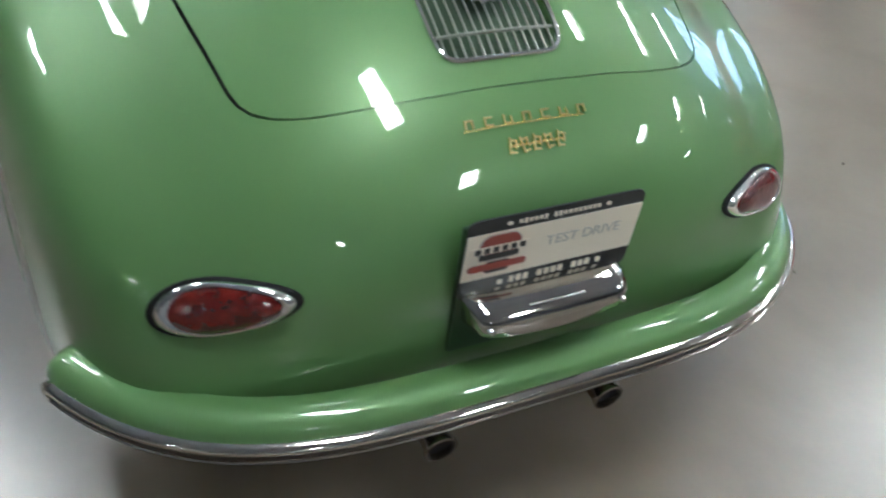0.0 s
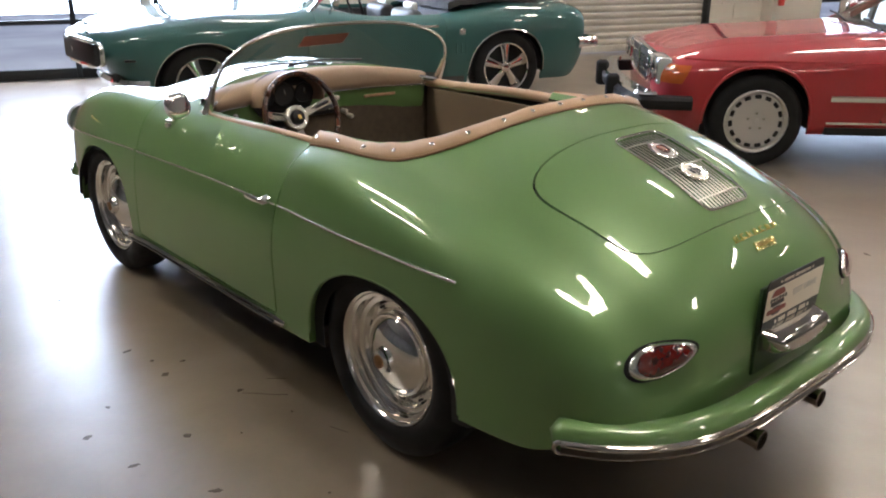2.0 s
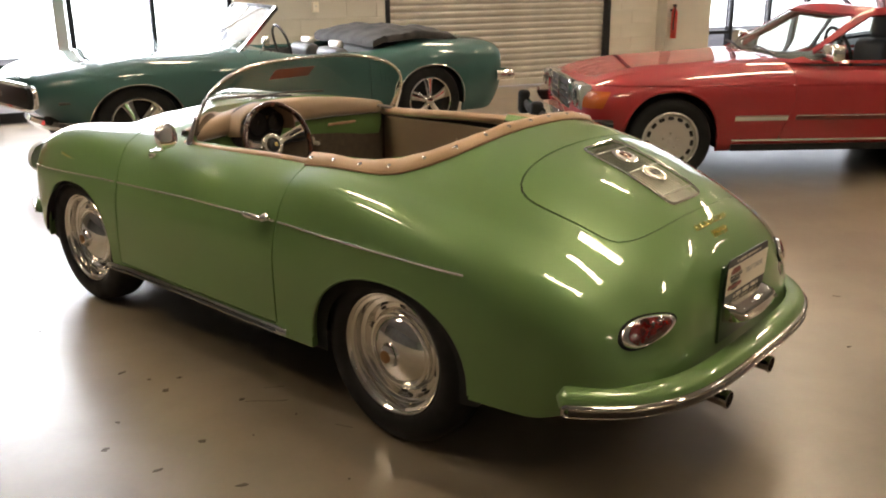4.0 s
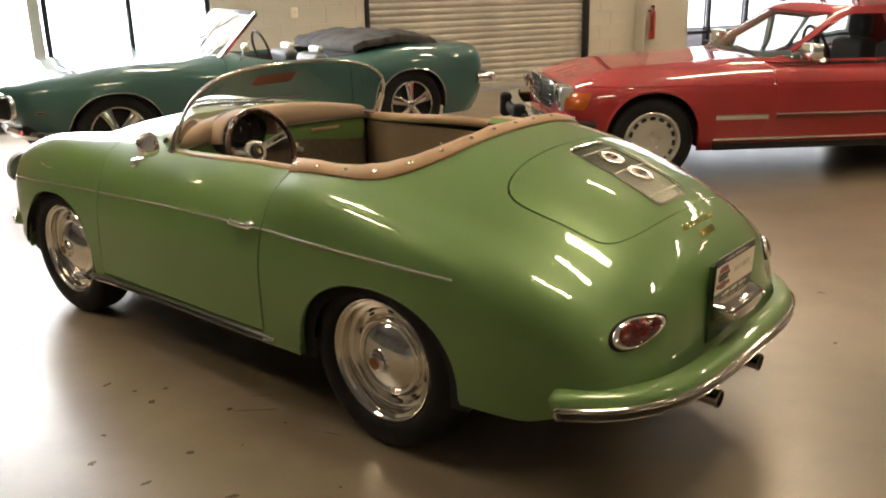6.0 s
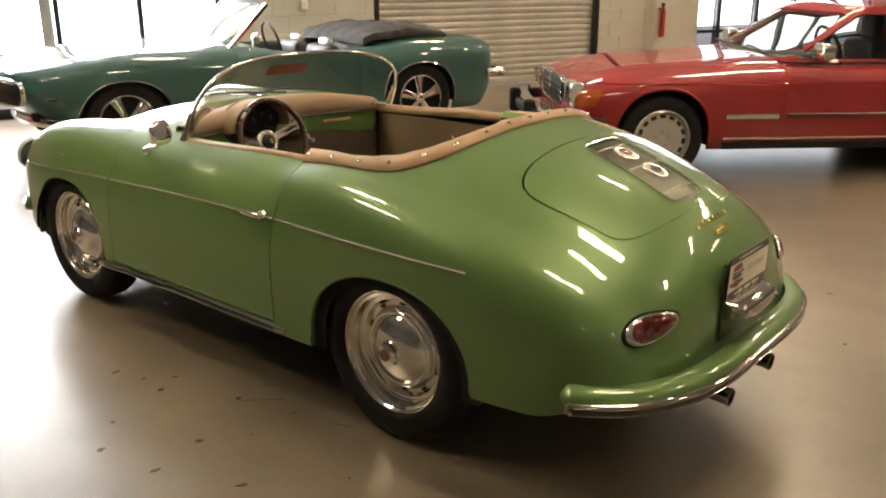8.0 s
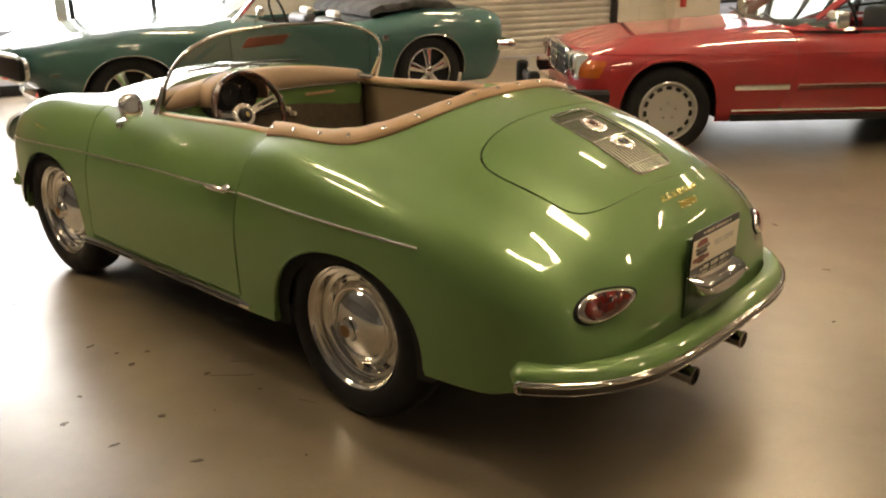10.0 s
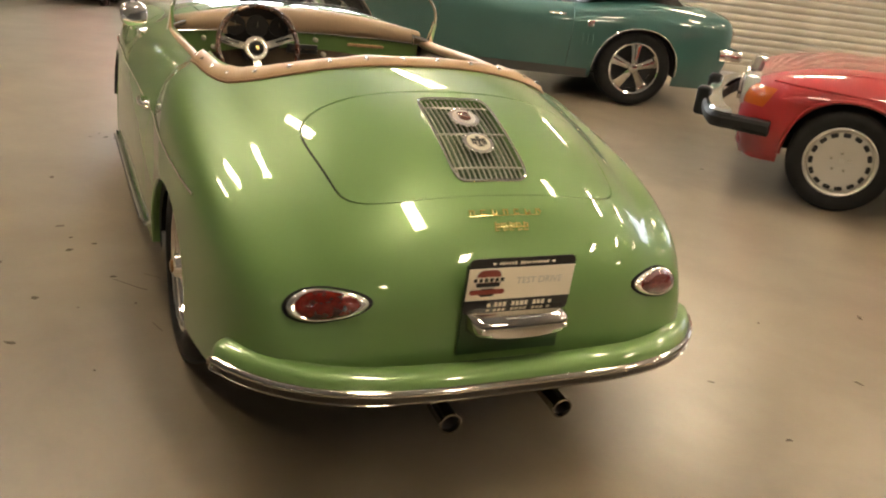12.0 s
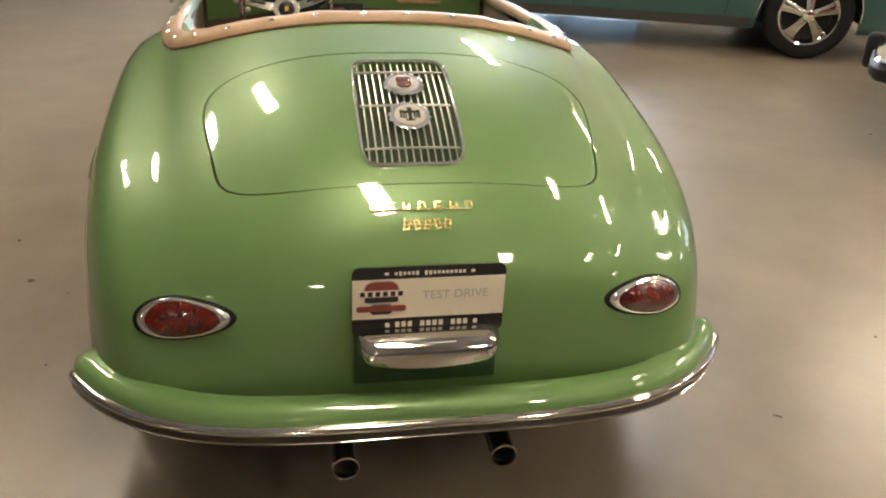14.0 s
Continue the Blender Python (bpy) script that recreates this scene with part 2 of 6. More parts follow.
def circle(r, n=12, ry=None):
    return [(r * math.cos(2 * math.pi * i / n), (ry or r) * math.sin(2 * math.pi * i / n)) for i in range(n)]


def spline(pts, n=12, closed=False):
    """Catmull-Rom through a few points."""
    pts = [Vector(p) for p in pts]
    out, k = [], len(pts)
    for i in range(k if closed else k - 1):
        p0 = pts[(i - 1) % k] if (closed or i) else pts[0] * 2 - pts[1]
        p1, p2 = pts[i], pts[(i + 1) % k]
        p3 = pts[(i + 2) % k] if (closed or i + 2 < k) else p2 * 2 - p1
        for j in range(n):
            t = j / n
            out.append(0.5 * ((2 * p1) + (p2 - p0) * t + (2 * p0 - 5 * p1 + 4 * p2 - p3) * t * t + (3 * p1 - p0 - 3 * p2 + p3) * t**3))
    if not closed:
        out.append(pts[-1])
    return out


# ---- shells: panels cut from a smooth implicit form ----


def shell(f, spine, zs, nphi=150, cap=36, mid=100, far=3.0):
    """A closed skin where f = 0, found along rays from a spine in the car's middle."""
    ya, yb = spine
    th = np.linspace(0, np.pi / 2, cap + 1)[1:]
    ph = np.linspace(0, 2 * np.pi, nphi, endpoint=False)
    orig, dirs = [], []
    for t in th[:-1]:
        for p in ph:
            orig.append((0, ya, zs)), dirs.append((np.sin(t) * np.cos(p), -np.cos(t), np.sin(t) * np.sin(p)))
    for y in np.linspace(ya, yb, mid + 1):
        for p in ph:
            orig.append((0, y, zs)), dirs.append((np.cos(p), 0, np.sin(p)))
    for t in th[:-1][::-1]:
        for p in ph:
            orig.append((0, yb, zs)), dirs.append((np.sin(t) * np.cos(p), np.cos(t), np.sin(t) * np.sin(p)))
    orig += [(0, ya, zs), (0, yb, zs)]
    dirs += [(0, -1, 0), (0, 1, 0)]
    o, d = np.array(orig, float), np.array(dirs, float)
    a, b = np.zeros(len(o)), np.full(len(o), far)
    for _ in range(34):
        m = (a + b) / 2
        q = o + d * m[:, None]
        inside = f(q[:, 0], q[:, 1], q[:, 2]) < 0
        a, b = np.where(inside, m, a), np.where(inside, b, m)
    v = o + d * a[:, None]
    rings = cap - 1 + mid + 1 + cap - 1
    faces = []
    for r in range(rings - 1):
        for i in range(nphi):
            j = (i + 1) % nphi
            faces.append((r * nphi + i, r * nphi + j, (r + 1) * nphi + j, (r + 1) * nphi + i))
    pole_a, pole_b = len(v) - 2, len(v) - 1
    for i in range(nphi):
        j = (i + 1) % nphi
        faces.append((pole_a, j, i))
        faces.append((pole_b, (rings - 1) * nphi + i, (rings - 1) * nphi + j))
    return v, faces


def trim(sh, g):
    """Keeps the part of a shell where g(x, y, z) >= 0, with a clean edge."""
    v, faces = sh
    val = g(v[:, 0], v[:, 1], v[:, 2])
    verts = [tuple(p) for p in v]
    cut, out = {}, []

    def crossing(i, j):
        key = (i, j) if i < j else (j, i)
        if key not in cut:
            a, b = (v[i], v[j]) if val[i] >= 0 else (v[j], v[i])
            lo, hi = 0.0, 1.0
            for _ in range(12):
                m = (lo + hi) / 2
                q = a + (b - a) * m
                if g(q[0], q[1], q[2]) >= 0:
                    lo = m
                else:
                    hi = m
            cut[key] = len(verts)
            verts.append(tuple(a + (b - a) * lo))
        return cut[key]

    keep = val >= 0
    for f in faces:
        k = [keep[i] for i in f]
        if all(k):
            out.append(f)
        elif any(k):
            poly = []
            for n, i in enumerate(f):
                j = f[(n + 1) % len(f)]
                if keep[i]:
                    poly.append(i)
                if keep[i] != keep[j]:
                    poly.append(crossing(i, j))
            if len(poly) > 2:
                out.append(tuple(poly))
    used = sorted({i for f in out for i in f})
    back = {i: n for n, i in enumerate(used)}
    return np.array([verts[i] for i in used]).reshape(-1, 3), [tuple(back[i] for i in f) for f in out]


def normals(f, v, h=2e-3):
    g = np.stack([f(v[:, 0] + h * (k == 0), v[:, 1] + h * (k == 1), v[:, 2] + h * (k == 2)) - f(v[:, 0] - h * (k == 0), v[:, 1] - h * (k == 1), v[:, 2] - h * (k == 2)) for k in range(3)], 1)
    return g / np.maximum(np.linalg.norm(g, axis=1), 1e-9)[:, None]


def lip(sh, f, depth, out=0.0):
    """Turns the open edges of a panel inwards, so that it has thickness."""
    v, faces = sh
    n = normals(f, v)
    if out:
        v = v + n * out
    seen = {}
    for fc in faces:
        for i, a in enumerate(fc):
            b = fc[(i + 1) % len(fc)]
            seen.setdefault((a, b) if a < b else (b, a), []).append((a, b))
    edge = [s[0] for s in seen.values() if len(s) == 1]
    ids = sorted({i for e in edge for i in e})
    back = {i: len(v) + k for k, i in enumerate(ids)}
    v2 = np.concatenate([v, v[ids] - n[ids] * depth]) if ids else v
    return v2, faces + [(b, a, back[a], back[b]) for a, b in edge]


def sup(a, b, n):
    return (np.abs(a) ** n + np.abs(b) ** n) ** (1 / n)


# ---- setting ----


def room_box(name, s0, s1, n0, n1, z0, z1, material, label, category, bevel=0.0):
    bm = box((s0 + s1) / 2, (n0 + n1) / 2, (z0 + z1) / 2, s1 - s0, n1 - n0, z1 - z0, bevel)
    ob = part(name, bm, material, smooth=False)
    ob.matrix_world = ROOM
    return tagged(ob, label, category, kind="structure")


OPEN_TOP = 3.9
GLAZE_A, GLAZE_B, SHUT_A, SHUT_B = (-2.51, 1.01), (8.27, 12.6), (2.94, 6.50), (-9.4, -5.25)

ground_bm = bmesh.new()
bmesh.ops.create_grid(ground_bm, x_segments=2, y_segments=2, size=600)
ground = tagged(part("ground", ground_bm, ASPHALT, smooth=False), "pale sunlit pavement outside the building", "ground", kind="structure")
ground.location = (0, 0, -0.12)
room_box("floor", S0 - 0.2, S1 + 0.2, N0 - 0.2, WALL_AT + 0.25, -0.1, 0.0, CONCRETE, "polished warm grey concrete showroom floor with stains", "floor")
room_box("ceiling", S0 - 0.2, S1 + 0.2, N0 - 0.2, WALL_AT + 0.25, CEIL, CEIL + 0.15, CEILPAINT, "plain off-white showroom ceiling", "ceiling")
# Out-of-view walls close the room; their dark grey limits bounced light.
room_box("wall_south", S0, S1, N0 - 0.2, N0, 0, CEIL, DIMWALL, "unseen plain wall in dark grey that limits bounced light", "wall")
room_box("wall_east", S1, S1 + 0.2, N0, WALL_AT + 0.25, 0, CEIL, DIMWALL, "unseen plain wall in dark grey that limits bounced light", "wall")
room_box("wall_west", S0 - 0.2, S0, N0, WALL_AT + 0.25, 0, CEIL, DIMWALL, "unseen plain wall in dark grey that limits bounced light", "wall")

wall_bm = None
piers = [(S0, SHUT_B[0]), (SHUT_B[1], GLAZE_A[0]), (GLAZE_A[1], SHUT_A[0]), (SHUT_A[1], GLAZE_B[0]), (GLAZE_B[1], S1)]
for a, b in piers:
    wall_bm = box((a + b) / 2, WALL_AT + 0.125, OPEN_TOP / 2, b - a, 0.25, OPEN_TOP, bm=wall_bm)
wall_bm = box((S0 + S1) / 2, WALL_AT + 0.125, (OPEN_TOP + CEIL) / 2, S1 - S0, 0.25, CEIL - OPEN_TOP, bm=wall_bm)
north = part("wall_north", wall_bm, WALLPAINT, smooth=False)
north.matrix_world = ROOM
tagged(north, "cream painted block wall with glazed and shuttered openings", "wall", kind="structure")
room_box("pilaster", 7.38, 8.25, WALL_AT - 0.22, WALL_AT - 0.002, 0, CEIL, WALLPAINT, "cream painted pilaster beside the glazing", "pilaster", 0.01)


def block_courses():
    """Painted concrete blocks, each slightly proud of the wall."""
    me = {}
    for a, b in piers[1:4]:
        row, z = 0, 0.003
        while z < 1.75:
            s = a + 0.002 - (0.2 if row % 2 else 0.0)
            while s < b - 0.01:
                lo, hi = max(s + 0.003, a + 0.004), min(s + 0.397, b - 0.004)
                if hi - lo > 0.05 and not (a == piers[3][0] and hi > 7.38):
                    key = round(hi - lo, 3)
                    if key not in me:
                        bm = box(0, 0, 0, hi - lo, 0.012, 0.190, 0.003, seg=1)
                        m = bpy.data.meshes.new("block")
                        bm.to_mesh(m)
                        bm.free()
                        m.materials.append(WALLPAINT)
                        me[key] = m
                    ob = new("block", me[key])
                    ob.parent = north
                    ob.location = ((lo + hi) / 2, WALL_AT - 0.002, z + 0.097)
                s += 0.4
            z += 0.2
            row += 1


def glazing(name, span, stops, label):
    top = thing(name, label, "window", ROOM, kind="structure")
    a, b = span
    n = WALL_AT + 0.10
    for s in stops:
        part("mullion", box(s, n, OPEN_TOP / 2, 0.055, 0.12, OPEN_TOP - 0.01, 0.004), BRONZE, top)
    if a < 0:
        part("jamb_post", box(-0.858, n, OPEN_TOP / 2, 0.118, 0.11, OPEN_TOP - 0.01, 0.004), RIMGREY, top, "pale grey door post")
    for z, h in ((0.06, 0.11), (0.60, 0.05), (2.2, 0.05), (OPEN_TOP - 0.04, 0.07)):
        for s0, s1 in zip(stops, stops[1:]):
            part("rail", box((s0 + s1) / 2, n, z, s1 - s0 - 0.057, 0.09, h, 0.004), BRONZE, top)
    for s0, s1 in zip(stops, stops[1:]):
        for z0, z1 in ((0.115, 0.575), (0.625, 2.175), (2.225, OPEN_TOP - 0.075)):
            p = part("pane", box((s0 + s1) / 2, n, (z0 + z1) / 2, s1 - s0 - 0.056, 0.008, z1 - z0), GLASS, top, smooth=False)
            p.visible_shadow = False
    return top


glazing("window_1", GLAZE_A, [-2.48, -1.61, -0.75, 0.11, 0.98], "full-height shop glazing in dark bronze frames")
glazing("window_2", GLAZE_B, [8.30, 8.97, 9.81, 10.7, 11.6, 12.57], "full-height shop glazing in dark bronze frames")


def shutter(name, span, label):
    top = thing(name, label, "shutter", ROOM, kind="structure")
    a, b = span
    pitch = 0.0855
    sec = [(0.0, -pitch / 2), (-0.012, -pitch / 2 + 0.012), (-0.020, -0.012), (-0.020, 0.012), (-0.010, pitch / 2 - 0.014), (0.004, pitch / 2 - 0.003), (0.008, pitch / 2 - 0.003), (0.006, 0.0), (0.008, -pitch / 2)]
    bm = sweep([(a + 0.05, 0, 0), (b - 0.05, 0, 0)], [(-o, u) for o, u in sec])
    me = bpy.data.meshes.new("slat")
    bmesh.ops.recalc_face_normals(bm, faces=bm.faces)
    bm.to_mesh(me)
    bm.free()
    me.materials.append(SHUTTER)
    k = 0
    z = 0.14
    while z < OPEN_TOP - 0.02:
        ob = new("slat", me)
        ob.parent = top
        ob.location = (0, WALL_AT + 0.09, z)
        z += pitch
    part("bottom_bar", box((a + b) / 2, WALL_AT + 0.085, 0.055, b - a - 0.1, 0.05, 0.09, 0.008), SHUTTER, top)
    for s in (a + 0.03, b - 0.03):
        part("guide_rail", box(s, WALL_AT + 0.03, OPEN_TOP / 2, 0.058, 0.11, OPEN_TOP, 0.006), BRONZE if s > 0 else SHUTTER, top)
    return top


shutter("shutter_1", SHUT_A, "closed cream metal roll-up shutter in the wall")
shutter("shutter_2", SHUT_B, "closed cream metal roll-up shutter in the wall")

# daylight of the two glazed openings
for span, power in ((GLAZE_A, WINDOW_POWER), (GLAZE_B, 0.3 * WINDOW_POWER)):
    la = bpy.data.lights.new("daylight", "AREA")
    la.shape, la.size, la.size_y = "RECTANGLE", span[1] - span[0] - 0.1, OPEN_TOP - 0.75
    la.energy, la.color = power, (0.88, 0.94, 1.0)
    ob = new("daylight", la)
    ob.matrix_world = ROOM @ Matrix.Translation(((span[0] + span[1]) / 2, WALL_AT + 0.22, OPEN_TOP / 2 + 0.3)) @ pose(0, 0, 0, -90, 0, 0)


def ceiling_light():
    top = thing("ceiling_light", "white linear fluorescent fixture under the ceiling", "lamp", group="ceiling lights")
    part("housing", box(0, 0, 0.05, 0.36, 1.34, 0.07, 0.01), CEILPAINT, top)
    part("diffuser", box(0, 0, 0.0, 0.28, 1.25, 0.035, 0.012), TUBE, top)
    # Unseen skirts, added to cut the light that far lamps throw sideways.
    for k in (-1, 1):
        part("side_baffle", box(k * 0.172, 0, -0.032, 0.010, 1.34, 0.13, 0.003, seg=1), CEILPAINT, top)
        part("end_baffle", box(0, k * 0.662, -0.032, 0.332, 0.010, 0.13, 0.003, seg=1), CEILPAINT, top)
    return top


LIGHTS = [(0.1, -1.4), (-1.7, 2.5), (-3.5, 2.9), (2.2, 4.5), (6.25, 4.8), (3.0, -0.15), (5.4, 0.55), (8.5, 1.8), (5.2, -3.7), (7.1, -1.8), (2.2, -5.3), (-8.3, -7.0), (-1.2, -9.3), (11.0, -0.5), (10.3, -5.5)]
SHORT_LIGHT = (3.0, -0.15)
lamp = ceiling_light()
for k, (x, y) in enumerate(LIGHTS):
    spot = pose(x, y, CEIL - 0.087, 0, 0, 14)
    if (x, y) == SHORT_LIGHT:
        spot = spot @ Matrix.Diagonal((0.7, 0.5, 1, 1))
    if k == 0:
        lamp.matrix_world = spot
    else:
        copy_thing(lamp, spot)


# ---- the green speedster ----
CAR_W, CAR_ZM, CAR_H, CAR_P = 0.776, 0.50, 0.54, 2.25


def ease(a, b, t):
    k = np.clip((t - a) / (b - a), 0, 1)
    return k * k * (3 - 2 * k)


def smin(a, b, k):
    h = np.clip(0.5 + 0.5 * (b - a) / k, 0, 1)
    return b * (1 - h) + a * h - k * h * (1 - h)


def car_f(x, y, z):
    """The body: a long hull, front fenders, and rear fenders with a shallow valley beside the engine lid."""
    low = np.clip((CAR_ZM - z) / 0.30, 0, 2)
    rear, high = ease(0.75, -0.15, y), ease(0.45, 0.85, z)
    X = np.abs(x) / ((CAR_W - 0.0168 * rear) * (1 - 0.014 * low**2))
    U = np.where(y < 0.6, (0.6 - y) / (1.46 - 0.012 * low**2), (y - 0.6) / (2.22 - 0.06 * low**2))
    cowl, nose = ease(0.5, 1.2, y), ease(1.4, 2.3, y)
    Z = np.clip((z - CAR_ZM) / (CAR_H - 0.075 * cowl), 0, None)
    p = CAR_P + 0.35 * cowl - 0.7 * nose + 0.025 * rear
    q = 4 + 1.7 * np.clip(low, 0, 0.6) / 0.6 + rear * (0.30 * (1 - high) - 1.38 * high)
    hull = ((X**q + U**q) ** (p / q) + Z**p) ** (1 / p) - 1
    fx, fy, fz = (np.abs(x) - 0.53) / 0.21, (y - 1.93) / 0.79, (z - 0.50) / 0.345
    fender = (np.abs(fx) ** 2.3 + np.abs(fy) ** 2.3 + np.abs(fz) ** 2.3) ** (1 / 2.3) - 1
    gx, gy = (np.abs(x) - 0.595 + 0.12 * np.clip(-0.10 - y, 0, 2) ** 2) / 0.160, (y + 0.10) / 0.672
    gz_ = np.clip(z - 0.477 - 0.192 * (y + 0.10), 0, None) / 0.329
    haunch = (np.abs(gx) ** 3.2 + np.abs(gy) ** 3.2 + gz_**3.2) ** (1 / 3.2) - 1
    return np.maximum(smin(smin(hull, fender, 0.10), haunch, 0.125), (0.205 - z) * 2)


def car_x(y, z, out=0.0):
    """Half width of the body at a place along it."""
    a, b = 0.0, 1.2
    for _ in range(36):
        m = (a + b) / 2
        a, b = (m, b) if car_f(m, y, z) < 0 else (a, m)
    return a + out


def car_z(x, y, out=0.0):
    a, b = 0.4, 1.3
    for _ in range(36):
        m = (a + b) / 2
        a, b = (m, b) if car_f(x, y, m) < 0 else (a, m)
    return a + out


def car_y(x, z):
    """The rear face of the body."""
    a, b = 0.0, -1.2
    for _ in range(36):
        m = (a + b) / 2
        a, b = (m, b) if car_f(x, m, z) < 0 else (a, m)
    return a


def arch(y, z, cy, r, top, base=0.30):
    return sup((y - cy) / r, np.where(z > base, (z - base) / (top - base), 0), 2.2) - 1


def g_lid(x, y, z):
    w = 0.404 + 0.180 * (y + 0.70)
    return np.where(z > 0.6, 1 - np.where(y < -0.575, sup(x / w, (y + 0.575) / 0.126, 3.2), sup(x / w, (y + 0.575) / 0.303, 6.5)), -1.0)


def g_grille(x, y, z):
    return np.where(z > 0.6, 1 - sup((x + 0.007) / 0.106, (y + 0.492) / 0.166, 9), -1.0)


def g_cock(x, y, z):
    rear = 1 - sup(x / 0.555, (y - 0.50) / 0.525, 3.4)
    fore = np.minimum(1 - np.abs(x) / (0.592 - 0.02 * (y - 0.5)), (1.31 + 0.18 * (1 - (x / 0.56) ** 2) - y) * 2)
    return np.where(z > 0.6, np.where(y < 0.5, rear, fore), -1.0)


def g_door(x, y, z):
    rear = 0.522 - 0.03 * np.clip((z - 0.75) / 0.12, 0, 1)
    fore = 1.615 + 0.06 * np.clip((z - 0.66) / 0.15, 0, 1)
    return np.minimum(np.minimum((y - rear), (fore - y)), np.minimum((z - 0.300), np.abs(x) - 0.45)) * 2


def g_hood(x, y, z):
    return np.where(z > 0.55, 1 - sup(x / (0.40 + 0.06 * (2.1 - y)), (y - 2.10) / 0.56, 3.2), -1.0)


car = thing("speedster_car", "light green open vintage speedster with tan trim", "car", pose(0.020, 0, 0))
base = shell(car_f, (-0.25, 2.2), 0.46, 168, 40, 116)
body = trim(base, lambda x, y, z: np.minimum(arch(y, z, -0.012, 0.352, 0.585), arch(y, z, 2.04, 0.352, 0.603)))
body = trim(body, lambda x, y, z: z - 0.258 - 0.03 * (y < -0.2) - 0.07 * ease(-0.55, -0.80, y) - 0.05 * ease(2.3, 2.6, y))
doors = trim(body, lambda x, y, z: np.minimum(g_door(x, y, z) - 0.012, -g_cock(x, y, z)))
body = trim(body, lambda x, y, z: -g_door(x, y, z))
lid = trim(body, lambda x, y, z: np.minimum(g_lid(x, y, z) - 0.012, -g_grille(x, y, z)))
body = trim(body, lambda x, y, z: -g_lid(x, y, z))
hood = trim(body, lambda x, y, z: g_hood(x, y, z) - 0.008)
body = trim(body, lambda x, y, z: -g_hood(x, y, z))
body = trim(body, lambda x, y, z: -g_cock(x, y, z))
v, fc = lip(body, car_f, 0.03)
mesh_ob("body", v, fc, GREEN, car)
v, fc = lip(lid, car_f, 0.02)
lid_ob = mesh_ob("engine_lid", v, fc, GREEN, car, label="green engine lid with a chrome grille")
v, fc = lip(hood, car_f, 0.02)
mesh_ob("front_hood", v, fc, GREEN, car)
door_obs = []
for side in (-1, 1):
    d = trim(doors, lambda x, y, z: x * side)
    v, fc = lip(d, car_f, 0.03)
    door_obs.append(mesh_ob("door", v, fc, GREEN, car))

# dark inner skin behind the gaps and wheel openings
inner = trim(base, lambda x, y, z: -g_cock(x * 0.97, y, z) + 0.0)
inner = trim(inner, lambda x, y, z: z - 0.25 - 0.14 * ease(-0.36, -0.5, y) - 0.08 * ease(2.4, 2.6, y))
inner = trim(inner, lambda x, y, z: np.minimum(arch(y, z, -0.012, 0.30, 0.55), arch(y, z, 2.04, 0.30, 0.56)))
n_in = normals(car_f, inner[0])
mesh_ob("inner_skin", inner[0] - n_in * 0.026, inner[1], SEAM, car)


def wheel_well(cy, side):
    prof = [(0.350, 0.0), (0.350, 0.30), (0.02, 0.30)]
    bm = bmesh.new()
    n = 28
    rings = []
    for r, a in prof:
        rings.append([bm.verts.new((side * (0.735 - a), cy + r * math.cos(math.pi * i / n), 0.30 + r * 0.80 * math.sin(math.pi * i / n))) for i in range(n + 1)])
    for a, b in zip(rings, rings[1:]):
        for i in range(n):
            bm.faces.new((a[i], a[i + 1], b[i + 1], b[i]))
    part("wheel_well", bm, UNDER, car)


for cy in (-0.012, 2.04):
    for side in (-1, 1):
        wheel_well(cy, side)
part("underbody", box(0, 1.0, 0.235, 1.02, 3.3, 0.05, 0.02), UNDER, car)


def rim_edge(cy, side, r, top):
    pts = []
    for i in range(29):
        t = math.pi * i / 28
        y, z = cy + r * math.copysign(abs(math.cos(t)) ** (2 / 2.2), math.cos(t)), 0.30 + (top - 0.30) * math.sin(t) ** (2 / 2.2)
        pts.append((side * (car_x(y, z) - 0.006), y, z))
    part("arch_lip", sweep(pts, circle(0.007, 8), up=(side, 0, 0)), GREEN, car)


for side in (-1, 1):
    rim_edge(-0.012, side, 0.350, 0.583)
    rim_edge(2.04, side, 0.350, 0.601)


